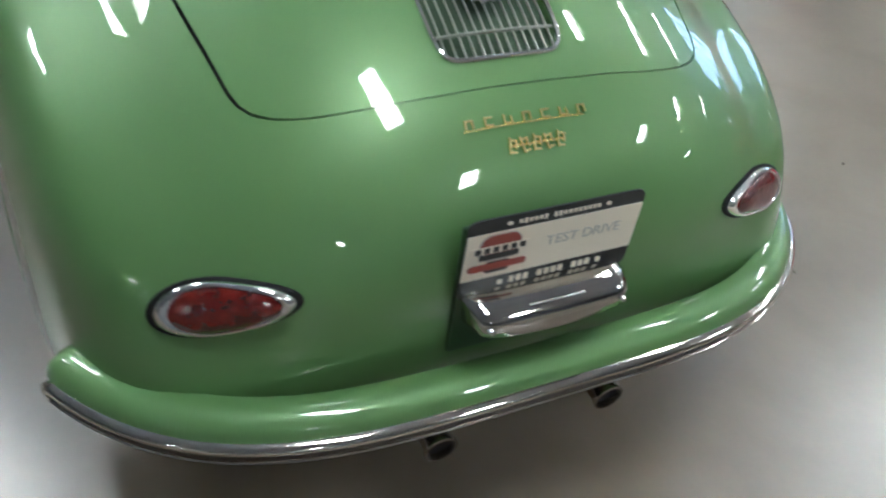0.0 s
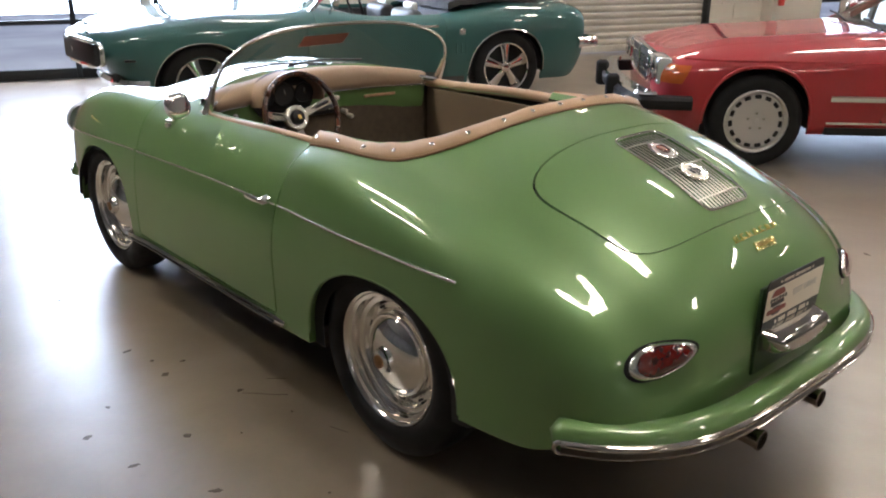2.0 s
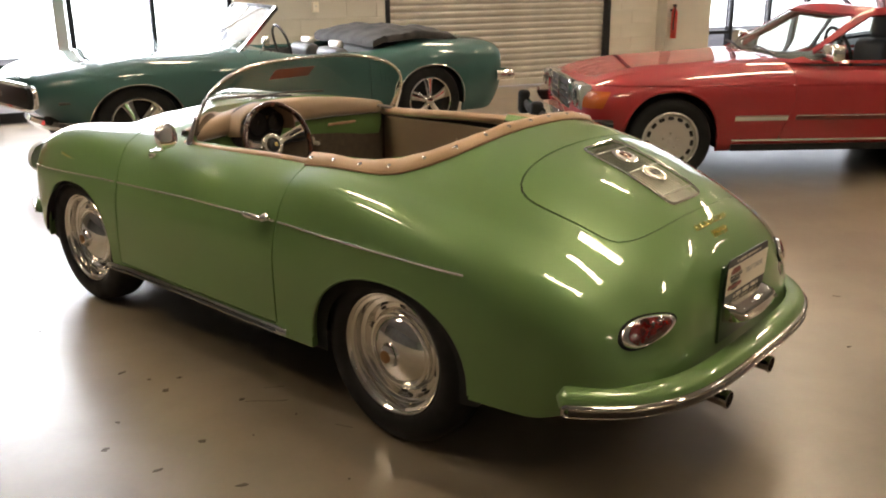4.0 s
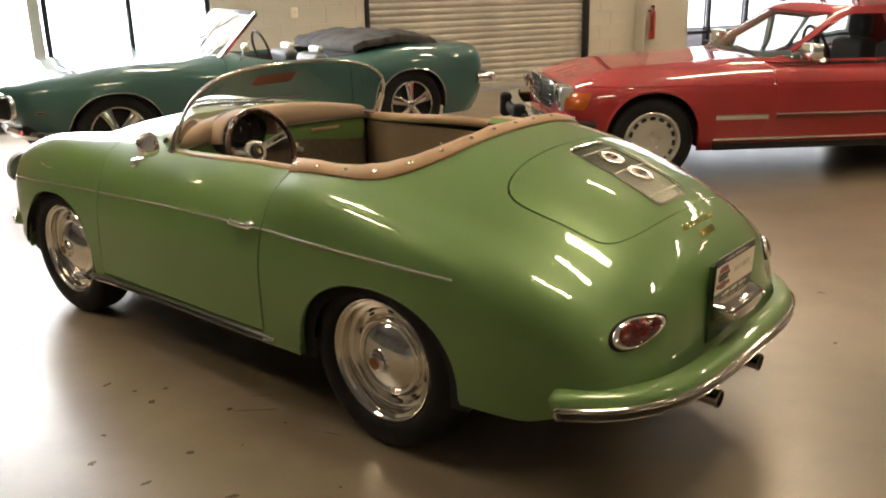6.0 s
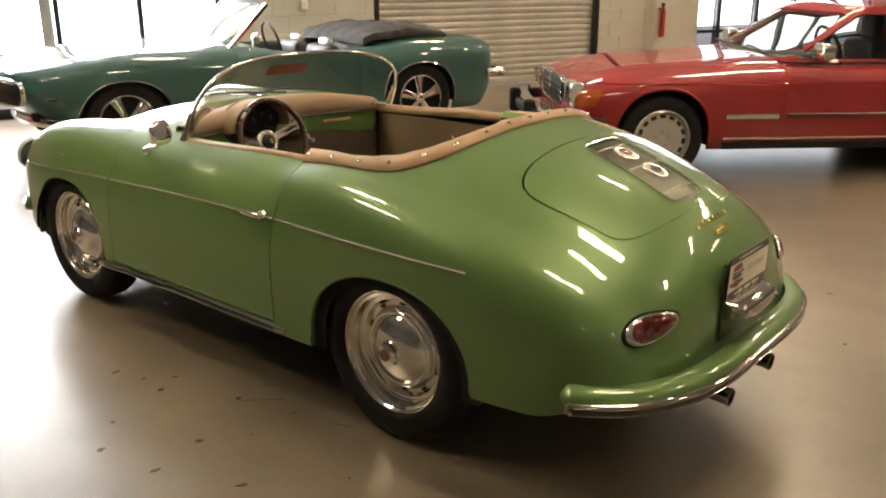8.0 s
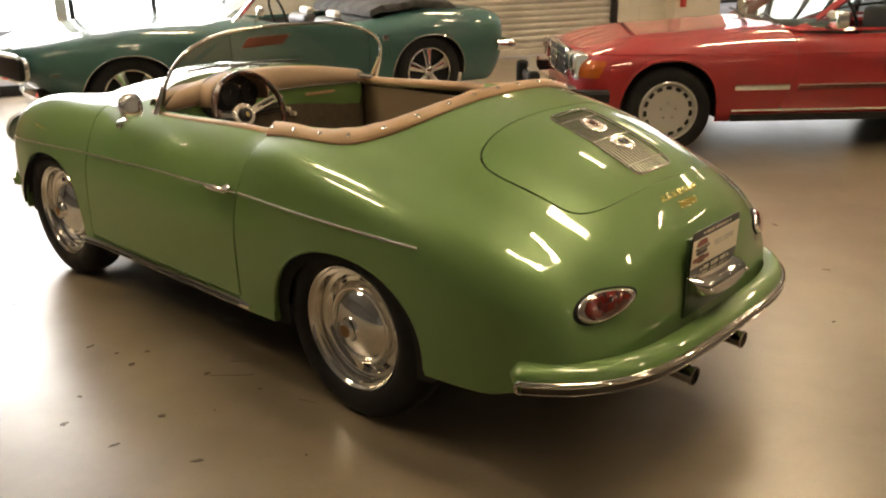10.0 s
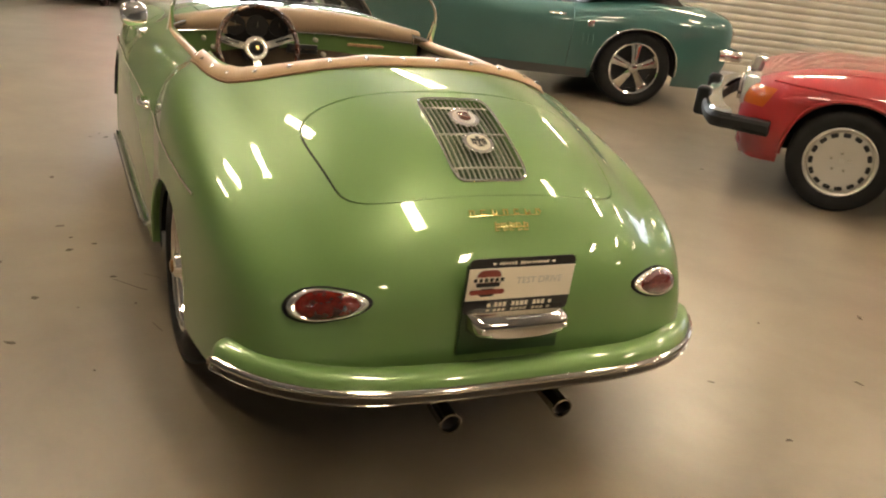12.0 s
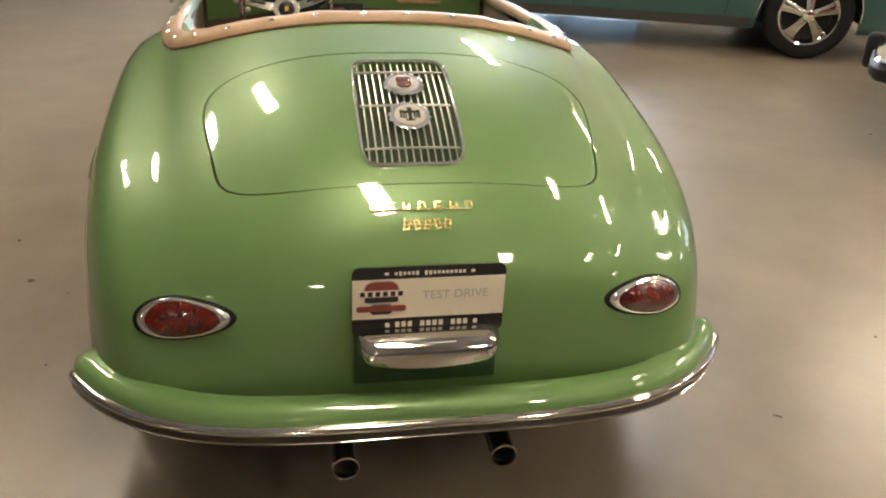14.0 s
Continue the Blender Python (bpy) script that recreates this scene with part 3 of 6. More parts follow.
def polished_wheel(name, R=0.315):
    """A tyre on a polished rim with a domed hub cap; the outer face looks along +x."""
    top = thing(name, "polished aluminium wheel with chrome hub cap on black tyre", "wheel")
    t = [(0.212, -0.075), (0.25, -0.086), (0.285, -0.080), (R - 0.008, -0.066), (R, -0.045), (R, 0.045), (R - 0.008, 0.066), (0.290, 0.080), (0.262, 0.088), (0.235, 0.087), (0.219, 0.078), (0.211, 0.066)]
    part("tyre", lathe(t, 56, closed=True), RUBBER, top)
    r = [(0.206, -0.07), (0.212, 0.060), (0.215, 0.072), (0.211, 0.077), (0.205, 0.074), (0.201, 0.066), (0.190, 0.062), (0.187, 0.052), (0.185, 0.034), (0.180, 0.030), (0.170, 0.028), (0.166, 0.020), (0.160, 0.012), (0.146, 0.012), (0.140, 0.020), (0.118, 0.026), (0.03, 0.028)]
    rim = part("rim", lathe(r, 64), ALU, top)
    for k in range(10):
        part("slot", box(0, 0, 0, 0.006, 0.026, 0.009, 0.003, m=pose(0, 0, 0, 36 * k, 0, 0) @ Matrix.Translation((0.0125, 0, 0.153))), UNDER, rim)
    cap = [(0.137, 0.018), (0.137, 0.030), (0.132, 0.038), (0.125, 0.041), (0.121, 0.040), (0.112, 0.049), (0.090, 0.063), (0.062, 0.073), (0.042, 0.077), (0.038, 0.082), (0.035, 0.094), (0.028, 0.099), (0.001, 0.101)]
    hub = part("hub_cap", lathe(cap, 56), CHROME, top, "chrome hub cap")
    part("emblem", lathe([(0.022, 0.098), (0.021, 0.104), (0.015, 0.107), (0.001, 0.107)], 20), BRASS, hub)
    return top


w = polished_wheel("wheel")
for y, side in ((0.0, -1), (2.05, -1), (0.0, 1), (2.05, 1)):
    m = pose(side * (0.640 if y < 1 else 0.625), y, 0.315, 0, 0, 0 if side > 0 else 180) @ pose(0, 0, 0, 35 * y, 0, 0)
    o = w if (y == 0 and side < 0) else copy_thing(w, Matrix())
    o.parent = car
    o.matrix_basis = m
for o in [c for c in car.children if c.name.startswith("wheel") and c.type == "EMPTY"]:
    o["category"] = ""
    del o["category"]

# rear bumper: a painted rail with a bright rubbing strip


def rail_path(W, A, u0, n=44, z=0.378, cy=0.6, sgn=-1):
    pts = []
    for i in range(n + 1):
        t = -1 + 2 * i / n
        ang = t * math.acos(u0)
        u = math.cos(ang) ** 0.5
        x = W * math.copysign(max(0.0, 1 - u**4) ** 0.25, t)
        pts.append(Vector((x, cy + sgn * A * u, z)))
    return pts


def even(points, n):
    d = [0.0]
    for a, b in zip(points, points[1:]):
        d.append(d[-1] + (Vector(b) - Vector(a)).length)
    out = []
    for i in range(n + 1):
        t = d[-1] * i / n
        k = min(range(len(d) - 1), key=lambda j: 0 if d[j] <= t <= d[j + 1] else 1)
        f = (t - d[k]) / max(1e-9, d[k + 1] - d[k])
        out.append(Vector(points[k]).lerp(Vector(points[k + 1]), f))
    return out


def bumper(name, W, A, u0, z, cy, sgn):
    path = even(rail_path(W, A, u0, 400, z, cy, sgn), 90)
    rnd = lambda t: min(1.0, (max(0.0, 1 - (1 - min(t, 1 - t) / 0.03) ** 2)) ** 0.5 + 0.10) if min(t, 1 - t) < 0.03 else 1.0
    s = -1 if sgn > 0 else 1
    turn = lambda pairs: [(s * a, b) for a, b in pairs]
    sec = turn([(-0.024, -0.042), (0.004, -0.049), (0.024, -0.048), (0.036, -0.043), (0.041, -0.034), (0.042, -0.016), (0.041, -0.002), (0.038, 0.011), (0.029, 0.023), (0.012, 0.031), (-0.012, 0.032), (-0.024, 0.028), (-0.028, 0.0)])
    top = part(name, sweep(path, sec, scale=rnd), GREEN, car, "green painted bumper with a bright rubbing strip", sharp=60)
    ribs = (("upper_rib", [(0.034, 0.000), (0.044, -0.0005), (0.050, -0.003), (0.054, -0.0075), (0.0545, -0.012), (0.052, -0.016), (0.046, -0.018), (0.034, -0.018)]), ("lower_rib", [(0.034, -0.033), (0.047, -0.033), (0.0505, -0.0355), (0.049, -0.039), (0.044, -0.041), (0.034, -0.041)]))
    for rib, pairs in ribs:
        part(rib, sweep(path[2:-2], turn(pairs)), STRIPMETAL, top, "bright metal rib of the rubbing strip", sharp=60)
    part("strip_groove", sweep(path[2:-2], turn([(0.034, -0.0175), (0.0465, -0.0175), (0.0465, -0.0335), (0.034, -0.0335)])), mat("strip_rubber", (0.030, 0.024, 0.018), 0.3), top)
    along = frames_along(path)
    for k, sg in ((2, -1), (len(path) - 3, 1)):
        p, side_, up_ = along[k]
        ahead = (path[k + 1] - path[k - 1]).normalized() * sg
        pts = [p + side_ * (s * 0.044) + ahead * (0.016 * math.sin(math.pi * i / 12)) + up_ * (-0.0215 + 0.0145 * math.cos(math.pi * i / 12)) for i in range(13)]
        part("strip_cap", sweep(pts, circle(0.007, 8), up=tuple(side_)), STRIPMETAL, top)
    return top


bumper("rear_bumper", 0.832, 1.515, 0.68, 0.378, 0.6, -1)
bumper("front_bumper", 0.79, 2.30, 0.72, 0.385, 0.6, 1)
for x in (-0.30, 0.31):
    part("bumper_plug", lathe([(0.0, -0.012), (0.009, -0.012), (0.012, -0.008), (0.012, 0.02)], 20, pose(x, -0.842, 0.405), axis="Y"), BLACK, car)

# tail lamps


def tail_lamp(side):
    n = 40
    ring = []
    for i in range(n):
        t = 2 * math.pi * i / n
        # teardrop: blunt outside, pointed to the middle
        a = math.cos(t)
        b = math.sin(t) * (1 - 0.17 * a)
        ring.append((a, b))
    cx, cz, rx, rz = -0.484, 0.546, 0.096, 0.0375

    def at(a, b, out):
        x, z = cx + rx * a, cz + rz * b + 0.014 * a
        y = car_y(x, z)
        nx, ny, nz = normals(car_f, np.array([[x, y, z]]))[0]
        return Vector((-side * (x + nx * out), y + ny * out, z + nz * out))

    def ringmesh(levels, name, material, parent, lab=""):
        bm = bmesh.new()
        rows = [[bm.verts.new(at(a * k, b * k, o)) for a, b in ring] for k, o in levels]
        for p, q in zip(rows, rows[1:]):
            for i in range(n):
                bm.faces.new((p[i], p[(i + 1) % n], q[(i + 1) % n], q[i]))
        bm.faces.new(rows[-1])
        return part(name, bm, material, parent, lab)

    top = ringmesh([(1.08, -0.01), (1.08, 0.003), (1.03, 0.006), (0.98, 0.006)], "tail_lamp", RUBBER, car, "teardrop tail lamp with red lens and chrome rim")
    ringmesh([(0.985, 0.003), (0.96, 0.010), (0.90, 0.014), (0.82, 0.015), (0.76, 0.012)], "rim", CHROME, top)
    ringmesh([(0.80, 0.008), (0.77, 0.015), (0.62, 0.020), (0.42, 0.022), (0.2, 0.023)], "lens", LENS, top, "ribbed red lens")
    return top


for side in (-1, 1):
    tail_lamp(side)

# exhaust tips
for x in (-0.163, 0.172):
    m = pose(x - 0.012, -0.80, 0.258, 4, 0, 0)
    tip = part("exhaust_tip", lathe([(0.027, 0.12), (0.027, -0.120), (0.030, -0.126), (0.030, -0.132), (0.026, -0.133), (0.025, -0.120)], 28, m, axis="Y"), mat("dull_chrome", (0.45, 0.40, 0.34), 0.26, 1.0), car, "round chrome exhaust tip")
    # Near-black lining inside the tip.
    part("dark_bore", lathe([(0.0252, -0.122), (0.0245, 0.06), (0.001, 0.06)], 24, m, axis="Y"), UNDER, tip)

# engine grille
GRILLE = mat("bright_grille_metal", (0.50, 0.49, 0.43), 0.30, 0.85)
SPOKE = mat("brushed_spoke", (0.72, 0.70, 0.65), 0.22, 1.0)
gz = lambda x, y, o=0.0: car_z(x, y) + o
ring = []
for i in range(72):
    t = 2 * math.pi * i / 72
    c, s = math.cos(t), math.sin(t)
    ring.append((-0.007 + 0.110 * math.copysign(abs(c) ** 0.24, c), -0.492 + 0.170 * math.copysign(abs(s) ** 0.24, s)))
frame_pts = [Vector((x, y, gz(x, y, 0.003))) for x, y in ring]
grille = part("grille_frame", sweep(frame_pts, circle(0.0038, 8, 0.0045), closed=True), CHROME, lid_ob, "chrome engine grille frame")
for i in range(13):
    x = -0.101 + 0.188 * i / 12
    pts = [Vector((x, -0.33 - 0.325 * k / 10, gz(x, -0.33 - 0.325 * k / 10, -0.002))) for k in range(11)]
    part("grille_bar", sweep(pts, circle(0.0019, 8, 0.0022)), GRILLE, lid_ob)
for y in (-0.372, -0.497, -0.622):
    pts = [Vector((-0.109 + 0.204 * k / 8, y, gz(-0.109 + 0.204 * k / 8, y, 0.002))) for k in range(9)]
    part("grille_bar", sweep(pts, circle(0.0026, 8)), GRILLE, lid_ob)
# Dark sheet under the bars: shade of the hollow below, put into colour.
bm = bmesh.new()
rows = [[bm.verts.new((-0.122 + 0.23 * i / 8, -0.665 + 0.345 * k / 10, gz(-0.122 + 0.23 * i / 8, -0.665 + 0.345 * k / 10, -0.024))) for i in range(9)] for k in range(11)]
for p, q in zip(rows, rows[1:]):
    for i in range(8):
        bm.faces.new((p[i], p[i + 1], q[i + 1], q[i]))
part("grille_shade_sheet", bm, mat("grille_shade_green", (0.05, 0.075, 0.04), 0.85, spec=0.2), lid_ob)


def on_deck(x, y, out=0.0):
    """A frame lying on the body's upper skin."""
    z = car_z(x, y)
    n = Vector(normals(car_f, np.array([[x, y, z]]))[0])
    ax = Vector((1, 0, 0))
    ay = n.cross(ax).normalized()
    ax = ay.cross(n)
    m = Matrix((ax, ay, n)).transposed().to_4x4()
    return Matrix.Translation(Vector((x, y, z)) + n * out) @ m


def grille_badge(y, shield):
    m = on_deck(-0.003, y, 0.003) @ Matrix.Diagonal((1.08, 1.08, 0.55, 1))
    bm = bmesh.new()
    n = 64
    rows = []
    for k, (r, h) in enumerate([(0.040, 0.0), (0.040, 0.006), (0.036, 0.010), (0.033, 0.008)]):
        rows.append([bm.verts.new(m @ Vector(((r + (0.0035 if (i // 2) % 2 and k < 2 else 0)) * math.cos(2 * math.pi * i / n), (r + (0.0035 if (i // 2) % 2 and k < 2 else 0)) * math.sin(2 * math.pi * i / n), h))) for i in range(n)])
    for p, q in zip(rows, rows[1:]):
        for i in range(n):
            bm.faces.new((p[i], p[(i + 1) % n], q[(i + 1) % n], q[i]))
    bm.faces.new(rows[-1])
    badge = part("grille_badge", bm, CHROME, lid_ob, "round enamel badge with toothed chrome rim")
    part("badge_face", lathe([(0.032, 0.008), (0.031, 0.011), (0.001, 0.012)], 40, m, axis="Z"), ENAMEL if not shield else RIMGREY, badge)
    if shield:
        own = box(0, 0.002, 0.0135, 0.032, 0.034, 0.002, 0.004, seg=1)
        own = box(0, -0.012, 0.0135, 0.02, 0.014, 0.002, 0.003, bm=own, seg=1)
        bmesh.ops.transform(own, matrix=m, verts=own.verts)
        part("shield", own, mat("shield_enamel", (0.16, 0.07, 0.055), 0.25, 0.4, 0.6), badge)
    else:
        own = None
        for sx, sy, w_, h_ in ((0, -0.002, 0.007, 0.036), (0, 0.017, 0.010, 0.006), (-0.010, 0.007, 0.014, 0.007), (0.010, 0.007, 0.014, 0.007), (-0.0185, 0.001, 0.004, 0.024), (0.0185, 0.001, 0.004, 0.024), (-0.0135, -0.001, 0.003, 0.022), (0.0135, -0.001, 0.003, 0.022), (-0.009, -0.003, 0.003, 0.020), (0.009, -0.003, 0.003, 0.020), (-0.005, -0.018, 0.008, 0.004), (0.005, -0.018, 0.008, 0.004)):
            own = box(sx, sy, 0.0133, w_, h_, 0.0016, bm=own)
        bmesh.ops.transform(own, matrix=m, verts=own.verts)
        part("emblem", own, BLACK, badge)


grille_badge(-0.425, True)
grille_badge(-0.535, False)

# gilt scripts, drawn as plain strokes
for k in range(7):
    x = -0.102 + 0.0325 * k
    m = on_deck(x, -0.742, 0.004)
    own = None
    strokes = [(-0.006, 0, 0.0028, 0.014), (0.001, 0.006, 0.012, 0.0024), (0.0055, -0.001, 0.0026, 0.010), (0.001, -0.006, 0.012, 0.0024)]
    for j, (sx, sy, w_, h_) in enumerate(strokes):
        if j == 0 or (k + j) % 3:
            own = box(sx, sy, 0, w_, h_, 0.005, bm=own)
    bmesh.ops.transform(own, matrix=m, verts=own.verts)
    part("script_stroke", own, GOLD, car)
part("script_rail", sweep([on_deck(-0.112 + 0.208 * i / 10, -0.7485, 0.003).translation for i in range(11)], circle(0.0013, 6)), GOLD, car)
for k in range(5):
    x = -0.040 + 0.021 * k
    m = on_deck(x, -0.772, 0.004)
    own = None
    for sx, sy, w_, h_ in ((-0.004, 0, 0.003, 0.026), (0.003, 0.008, 0.011, 0.003), (0.006, 0.002, 0.003, 0.014), (0.002, -0.010, 0.010, 0.003)):
        own = box(sx, sy, 0, w_, h_, 0.005, bm=own)
    bmesh.ops.transform(own, matrix=m @ pose(0, 0, 0, 0, 0, 12 if k % 2 else -8), verts=own.verts)
    part("script_stroke", own, GOLD, car)
part("script_rail", sweep([on_deck(-0.046 + 0.1 * i / 8, -0.772, 0.003).translation for i in range(9)], circle(0.0022, 6)), GOLD, car)

# show plate and its chrome lamp
PX, PY = -0.006, -0.876


def rounded_rect(w_, h_, r, n=6):
    pts = []
    for cx, cy, a0 in ((w_ / 2 - r, h_ / 2 - r, 0), (-w_ / 2 + r, h_ / 2 - r, 90), (-w_ / 2 + r, -h_ / 2 + r, 180), (w_ / 2 - r, -h_ / 2 + r, 270)):
        for i in range(n + 1):
            a = radians(a0 + 90 * i / n)
            pts.append((cx + r * math.cos(a), cy + r * math.sin(a)))
    return pts


def slab(outline, thick, m):
    bm = bmesh.new()
    lo = [bm.verts.new(m @ Vector((x, z, 0))) for x, z in outline]
    hi = [bm.verts.new(m @ Vector((x, z, thick))) for x, z in outline]
    bm.faces.new(lo[::-1])
    bm.faces.new(hi)
    for i in range(len(lo)):
        j = (i + 1) % len(lo)
        bm.faces.new((lo[i], lo[j], hi[j], hi[i]))
    return bm


PM = Matrix.Translation((PX, PY, 0.606)) @ pose(0, 0, 0, 92, 0, 0)
plate = part("show_plate", slab(rounded_rect(0.305, 0.155, 0.016), 0.003, PM), SIGNBLACK, car, "black and cream dealer plate with lettering", smooth=False)


def flat(name, x, z, w_, h_, material, lift=0.0036, parent=None, r=0.0):
    o = slab(rounded_rect(w_, h_, r or 0.0005, 4 if r else 1), 0.0012, PM @ Matrix.Translation((x, z, lift)))
    return part(name, o, material, parent or plate, smooth=False)


flat("plate_field", 0, 0.008, 0.303, 0.088, SIGN)
for k in range(17):
    if k != 6:
        flat("letter_bar", -0.067 + 0.0084 * k, 0.064, 0.0055, 0.009 if k in (1, 5, 7, 8) else 0.0065, SIGN)
for k in range(12):
    if k not in (3, 8):
        flat("digit_bar", -0.062 + 0.0125 * k, -0.051, 0.0085, 0.012, SIGN)
for k in range(9):
    flat("letter_bar", -0.022 + 0.0055 * k, -0.064, 0.0038, 0.004, SIGNGREY)
for x, z in ((-0.082, -0.052), (0.096, -0.052), (-0.085, 0.064), (0.085, 0.064)):
    flat("ornament", x, z, 0.009, 0.010 if z < 0 else 0.006, SIGN, r=0.003)
for x, z, w_, h_, mt, r in ((-0.095, 0.024, 0.072, 0.052, SIGNGREY, 0.022), (-0.095, 0.028, 0.066, 0.040, SIGNRED, 0.018), (-0.095, 0.022, 0.098, 0.014, SIGN, 0.004), (-0.095, 0.008, 0.066, 0.011, SIGNBLACK, 0.003), (-0.095, -0.012, 0.098, 0.013, SIGNRED, 0.006), (-0.095, -0.014, 0.044, 0.022, SIGNBLACK, 0.008)):
    flat("logo_shape", x, z, w_, h_, mt, 0.0048 + 0.0006 * (h_ < 0.045) + 0.0006 * (h_ < 0.016), r=r)
for k in range(6):
    flat("logo_bar", -0.132 + 0.0148 * k, 0.022, 0.009, 0.010, SIGNBLACK, 0.0072)
cu = bpy.data.curves.new("plate_words", "FONT")
cu.body, cu.size, cu.align_x, cu.align_y, cu.extrude = "TEST DRIVE", 0.026, "CENTER", "CENTER", 0.0004
words = new("plate_words", cu)
cu.materials.append(SIGNGREY)
words.matrix_world = PM @ Matrix.Translation((0.052, 0.014, 0.0054))
dg = bpy.context.evaluated_depsgraph_get()
me = bpy.data.meshes.new_from_object(words.evaluated_get(dg))
keep_m = words.matrix_world.copy()
bpy.data.objects.remove(words)
words = new("plate_words", me)
words.parent = plate
words.matrix_basis = keep_m

# Bracket panel in darkened body green, standing in for shade below the plate.
part("shaded_plate_bracket", box(PX, -0.862, 0.535, 0.296, 0.012, 0.25, 0.004), mat("shaded_bracket_green", (0.03, 0.07, 0.025), 0.35, 0, 0.5), car)
lampbm = bmesh.new()
rows = []
for k, (wd, yy, zz) in enumerate([(0.138, -0.868, 0.546), (0.143, -0.896, 0.540), (0.144, -0.922, 0.530), (0.143, -0.931, 0.523), (0.141, -0.933, 0.508), (0.138, -0.928, 0.496), (0.135, -0.902, 0.484), (0.132, -0.868, 0.478)]):
    row = []
    for i in range(25):
        t = -1 + 2 * i / 24
        bulge = 0.007 * (1 - t * t) if 0 < k < 7 else 0
        end = max(0.0, abs(t) - 0.86) / 0.14
        row.append(lampbm.verts.new((PX + wd * t, yy - bulge + 0.03 * end**2 * (0 < k < 7), zz - 0.012 * (1 - t * t) * (k > 4) + 0.004 * (1 - t * t) * (k in (1, 2)))))
    rows.append(row)
for p, q in zip(rows, rows[1:]):
    for i in range(24):
        lampbm.faces.new((p[i], p[i + 1], q[i + 1], q[i]))
lampbm.faces.new([r[0] for r in rows])
lampbm.faces.new([r[-1] for r in rows][::-1])
# Chrome base darkened to stand in for the dark bumper it mirrors.
plamp = part("plate_lamp", lampbm, mat("darkened_chrome", (0.55, 0.53, 0.49), 0.08, 1.0), car, "chrome plate lamp housing", sharp=50)
part("lamp_window", box(PX, -0.91, 0.5345, 0.10, 0.03, 0.004, 0.001), HEADLAMP, plamp)
for x in (-0.118, 0.118):
    part("screw", lathe([(0.006, 0), (0.006, -0.008), (0.004, -0.011), (0.001, -0.011)], 16, pose(PX + x, -0.930, 0.512), axis="Y"), CHROME, plamp)

# side trim, rocker strip, handles, mirror


def line_z(y):
    return 0.668 + 0.014 * (1 - ((y - 0.75) / 1.08) ** 2) - 0.022 * max(0.0, y - 1.0) ** 1.3 if y > -0.4 else 0.67


for side in (-1, 1):
    for a, b in ((-0.327, 0.515), (0.53, 1.605), (1.63, 2.52)):
        pts = []
        for i in range(31):
            y = a + (b - a) * i / 30
            z = line_z(y)
            pts.append(Vector((side * car_x(y, z, 0.003), y, z)))
        part("side_trim", sweep(pts, circle(0.0028, 8, 0.0042), up=(0, 0, 1), scale=lambda t: 1.0), CHROME, car, "thin chrome side strip")
    pts = [Vector((side * (car_x(0.462 + 1.26 * i / 24, 0.283) + 0.008), 0.462 + 1.26 * i / 24, 0.283 - 0.012 * max(0, i - 20) / 4)) for i in range(25)]
    part("rocker_strip", sweep(pts, circle(0.013, 10, 0.017), scale=lambda t: 1.0 if 0.01 < t < 0.99 else 0.6), CHROME, car, "chrome and black rocker strip")
    pts2 = [p + Vector((side * 0.0105, 0, 0.0)) for p in pts[1:-1]]
    part("rocker_insert", sweep(pts2, circle(0.005, 6, 0.006)), BLACK, car)
    d = door_obs[0 if side < 0 else 1]
    xh = car_x(0.61, 0.69)
    part("door_handle", sweep(spline([(side * (xh - 0.01), 0.70, 0.683), (side * (xh + 0.026), 0.675, 0.688), (side * (xh + 0.034), 0.62, 0.690), (side * (xh + 0.030), 0.578, 0.690), (side * (xh + 0.018), 0.553, 0.690)], 6), circle(0.0085, 10, 0.010), scale=lambda t: 0.75 + 0.45 * math.sin(math.pi * min(1, t * 1.15))), CHROME, d, "chrome pull handle")
    part("lock_button", lathe([(0.0, 0.022), (0.012, 0.022), (0.016, 0.015), (0.018, 0.0)], 16, pose(side * (xh + 0.006), 0.575, 0.688, 0, 0, 0 if side > 0 else 180)), CHROME, d)
    pts = [Vector((side * car_x(2.18 - 0.016 * k, 0.712, 0.003), 2.18 - 0.016 * k, 0.712 - 0.002 * k)) for k in range(9)]
    for k, p in enumerate(pts):
        if side < 0:
            part("side_script_stroke", box(p.x, p.y, p.z, 0.004, 0.009, 0.012 if k in (0, 4, 6) else 0.008), GOLD, car)

MIR = pose(-0.745, 1.195, 0.908, -11, 0, 20)
egg = [(0.058 * math.copysign(abs(math.cos(t)) ** 0.75, math.cos(t)), 0.049 * math.copysign(abs(math.sin(t)) ** 0.8, math.sin(t))) for t in [2 * math.pi * i / 36 for i in range(36)]]


def mirror_shell(levels, m=None):
    """Rounded outlines of the mirror, scaled and set back step by step."""
    bm = bmesh.new()
    rows = [[bm.verts.new(MIR @ Vector((a * k, y, b * k))) for a, b in egg] for k, y in levels]
    for p, q in zip(rows, rows[1:]):
        for i in range(36):
            bm.faces.new((p[i], p[(i + 1) % 36], q[(i + 1) % 36], q[i]))
    bm.faces.new(rows[-1])
    return bm


mir = part("mirror", mirror_shell([(0.93, -0.014), (0.96, -0.017), (1.0, -0.014), (1.0, -0.006), (0.93, 0.003), (0.72, 0.011), (0.35, 0.015)]), CHROME, car, "rounded chrome door mirror")
FOOT = Vector((-0.695, 1.375, 0.812))
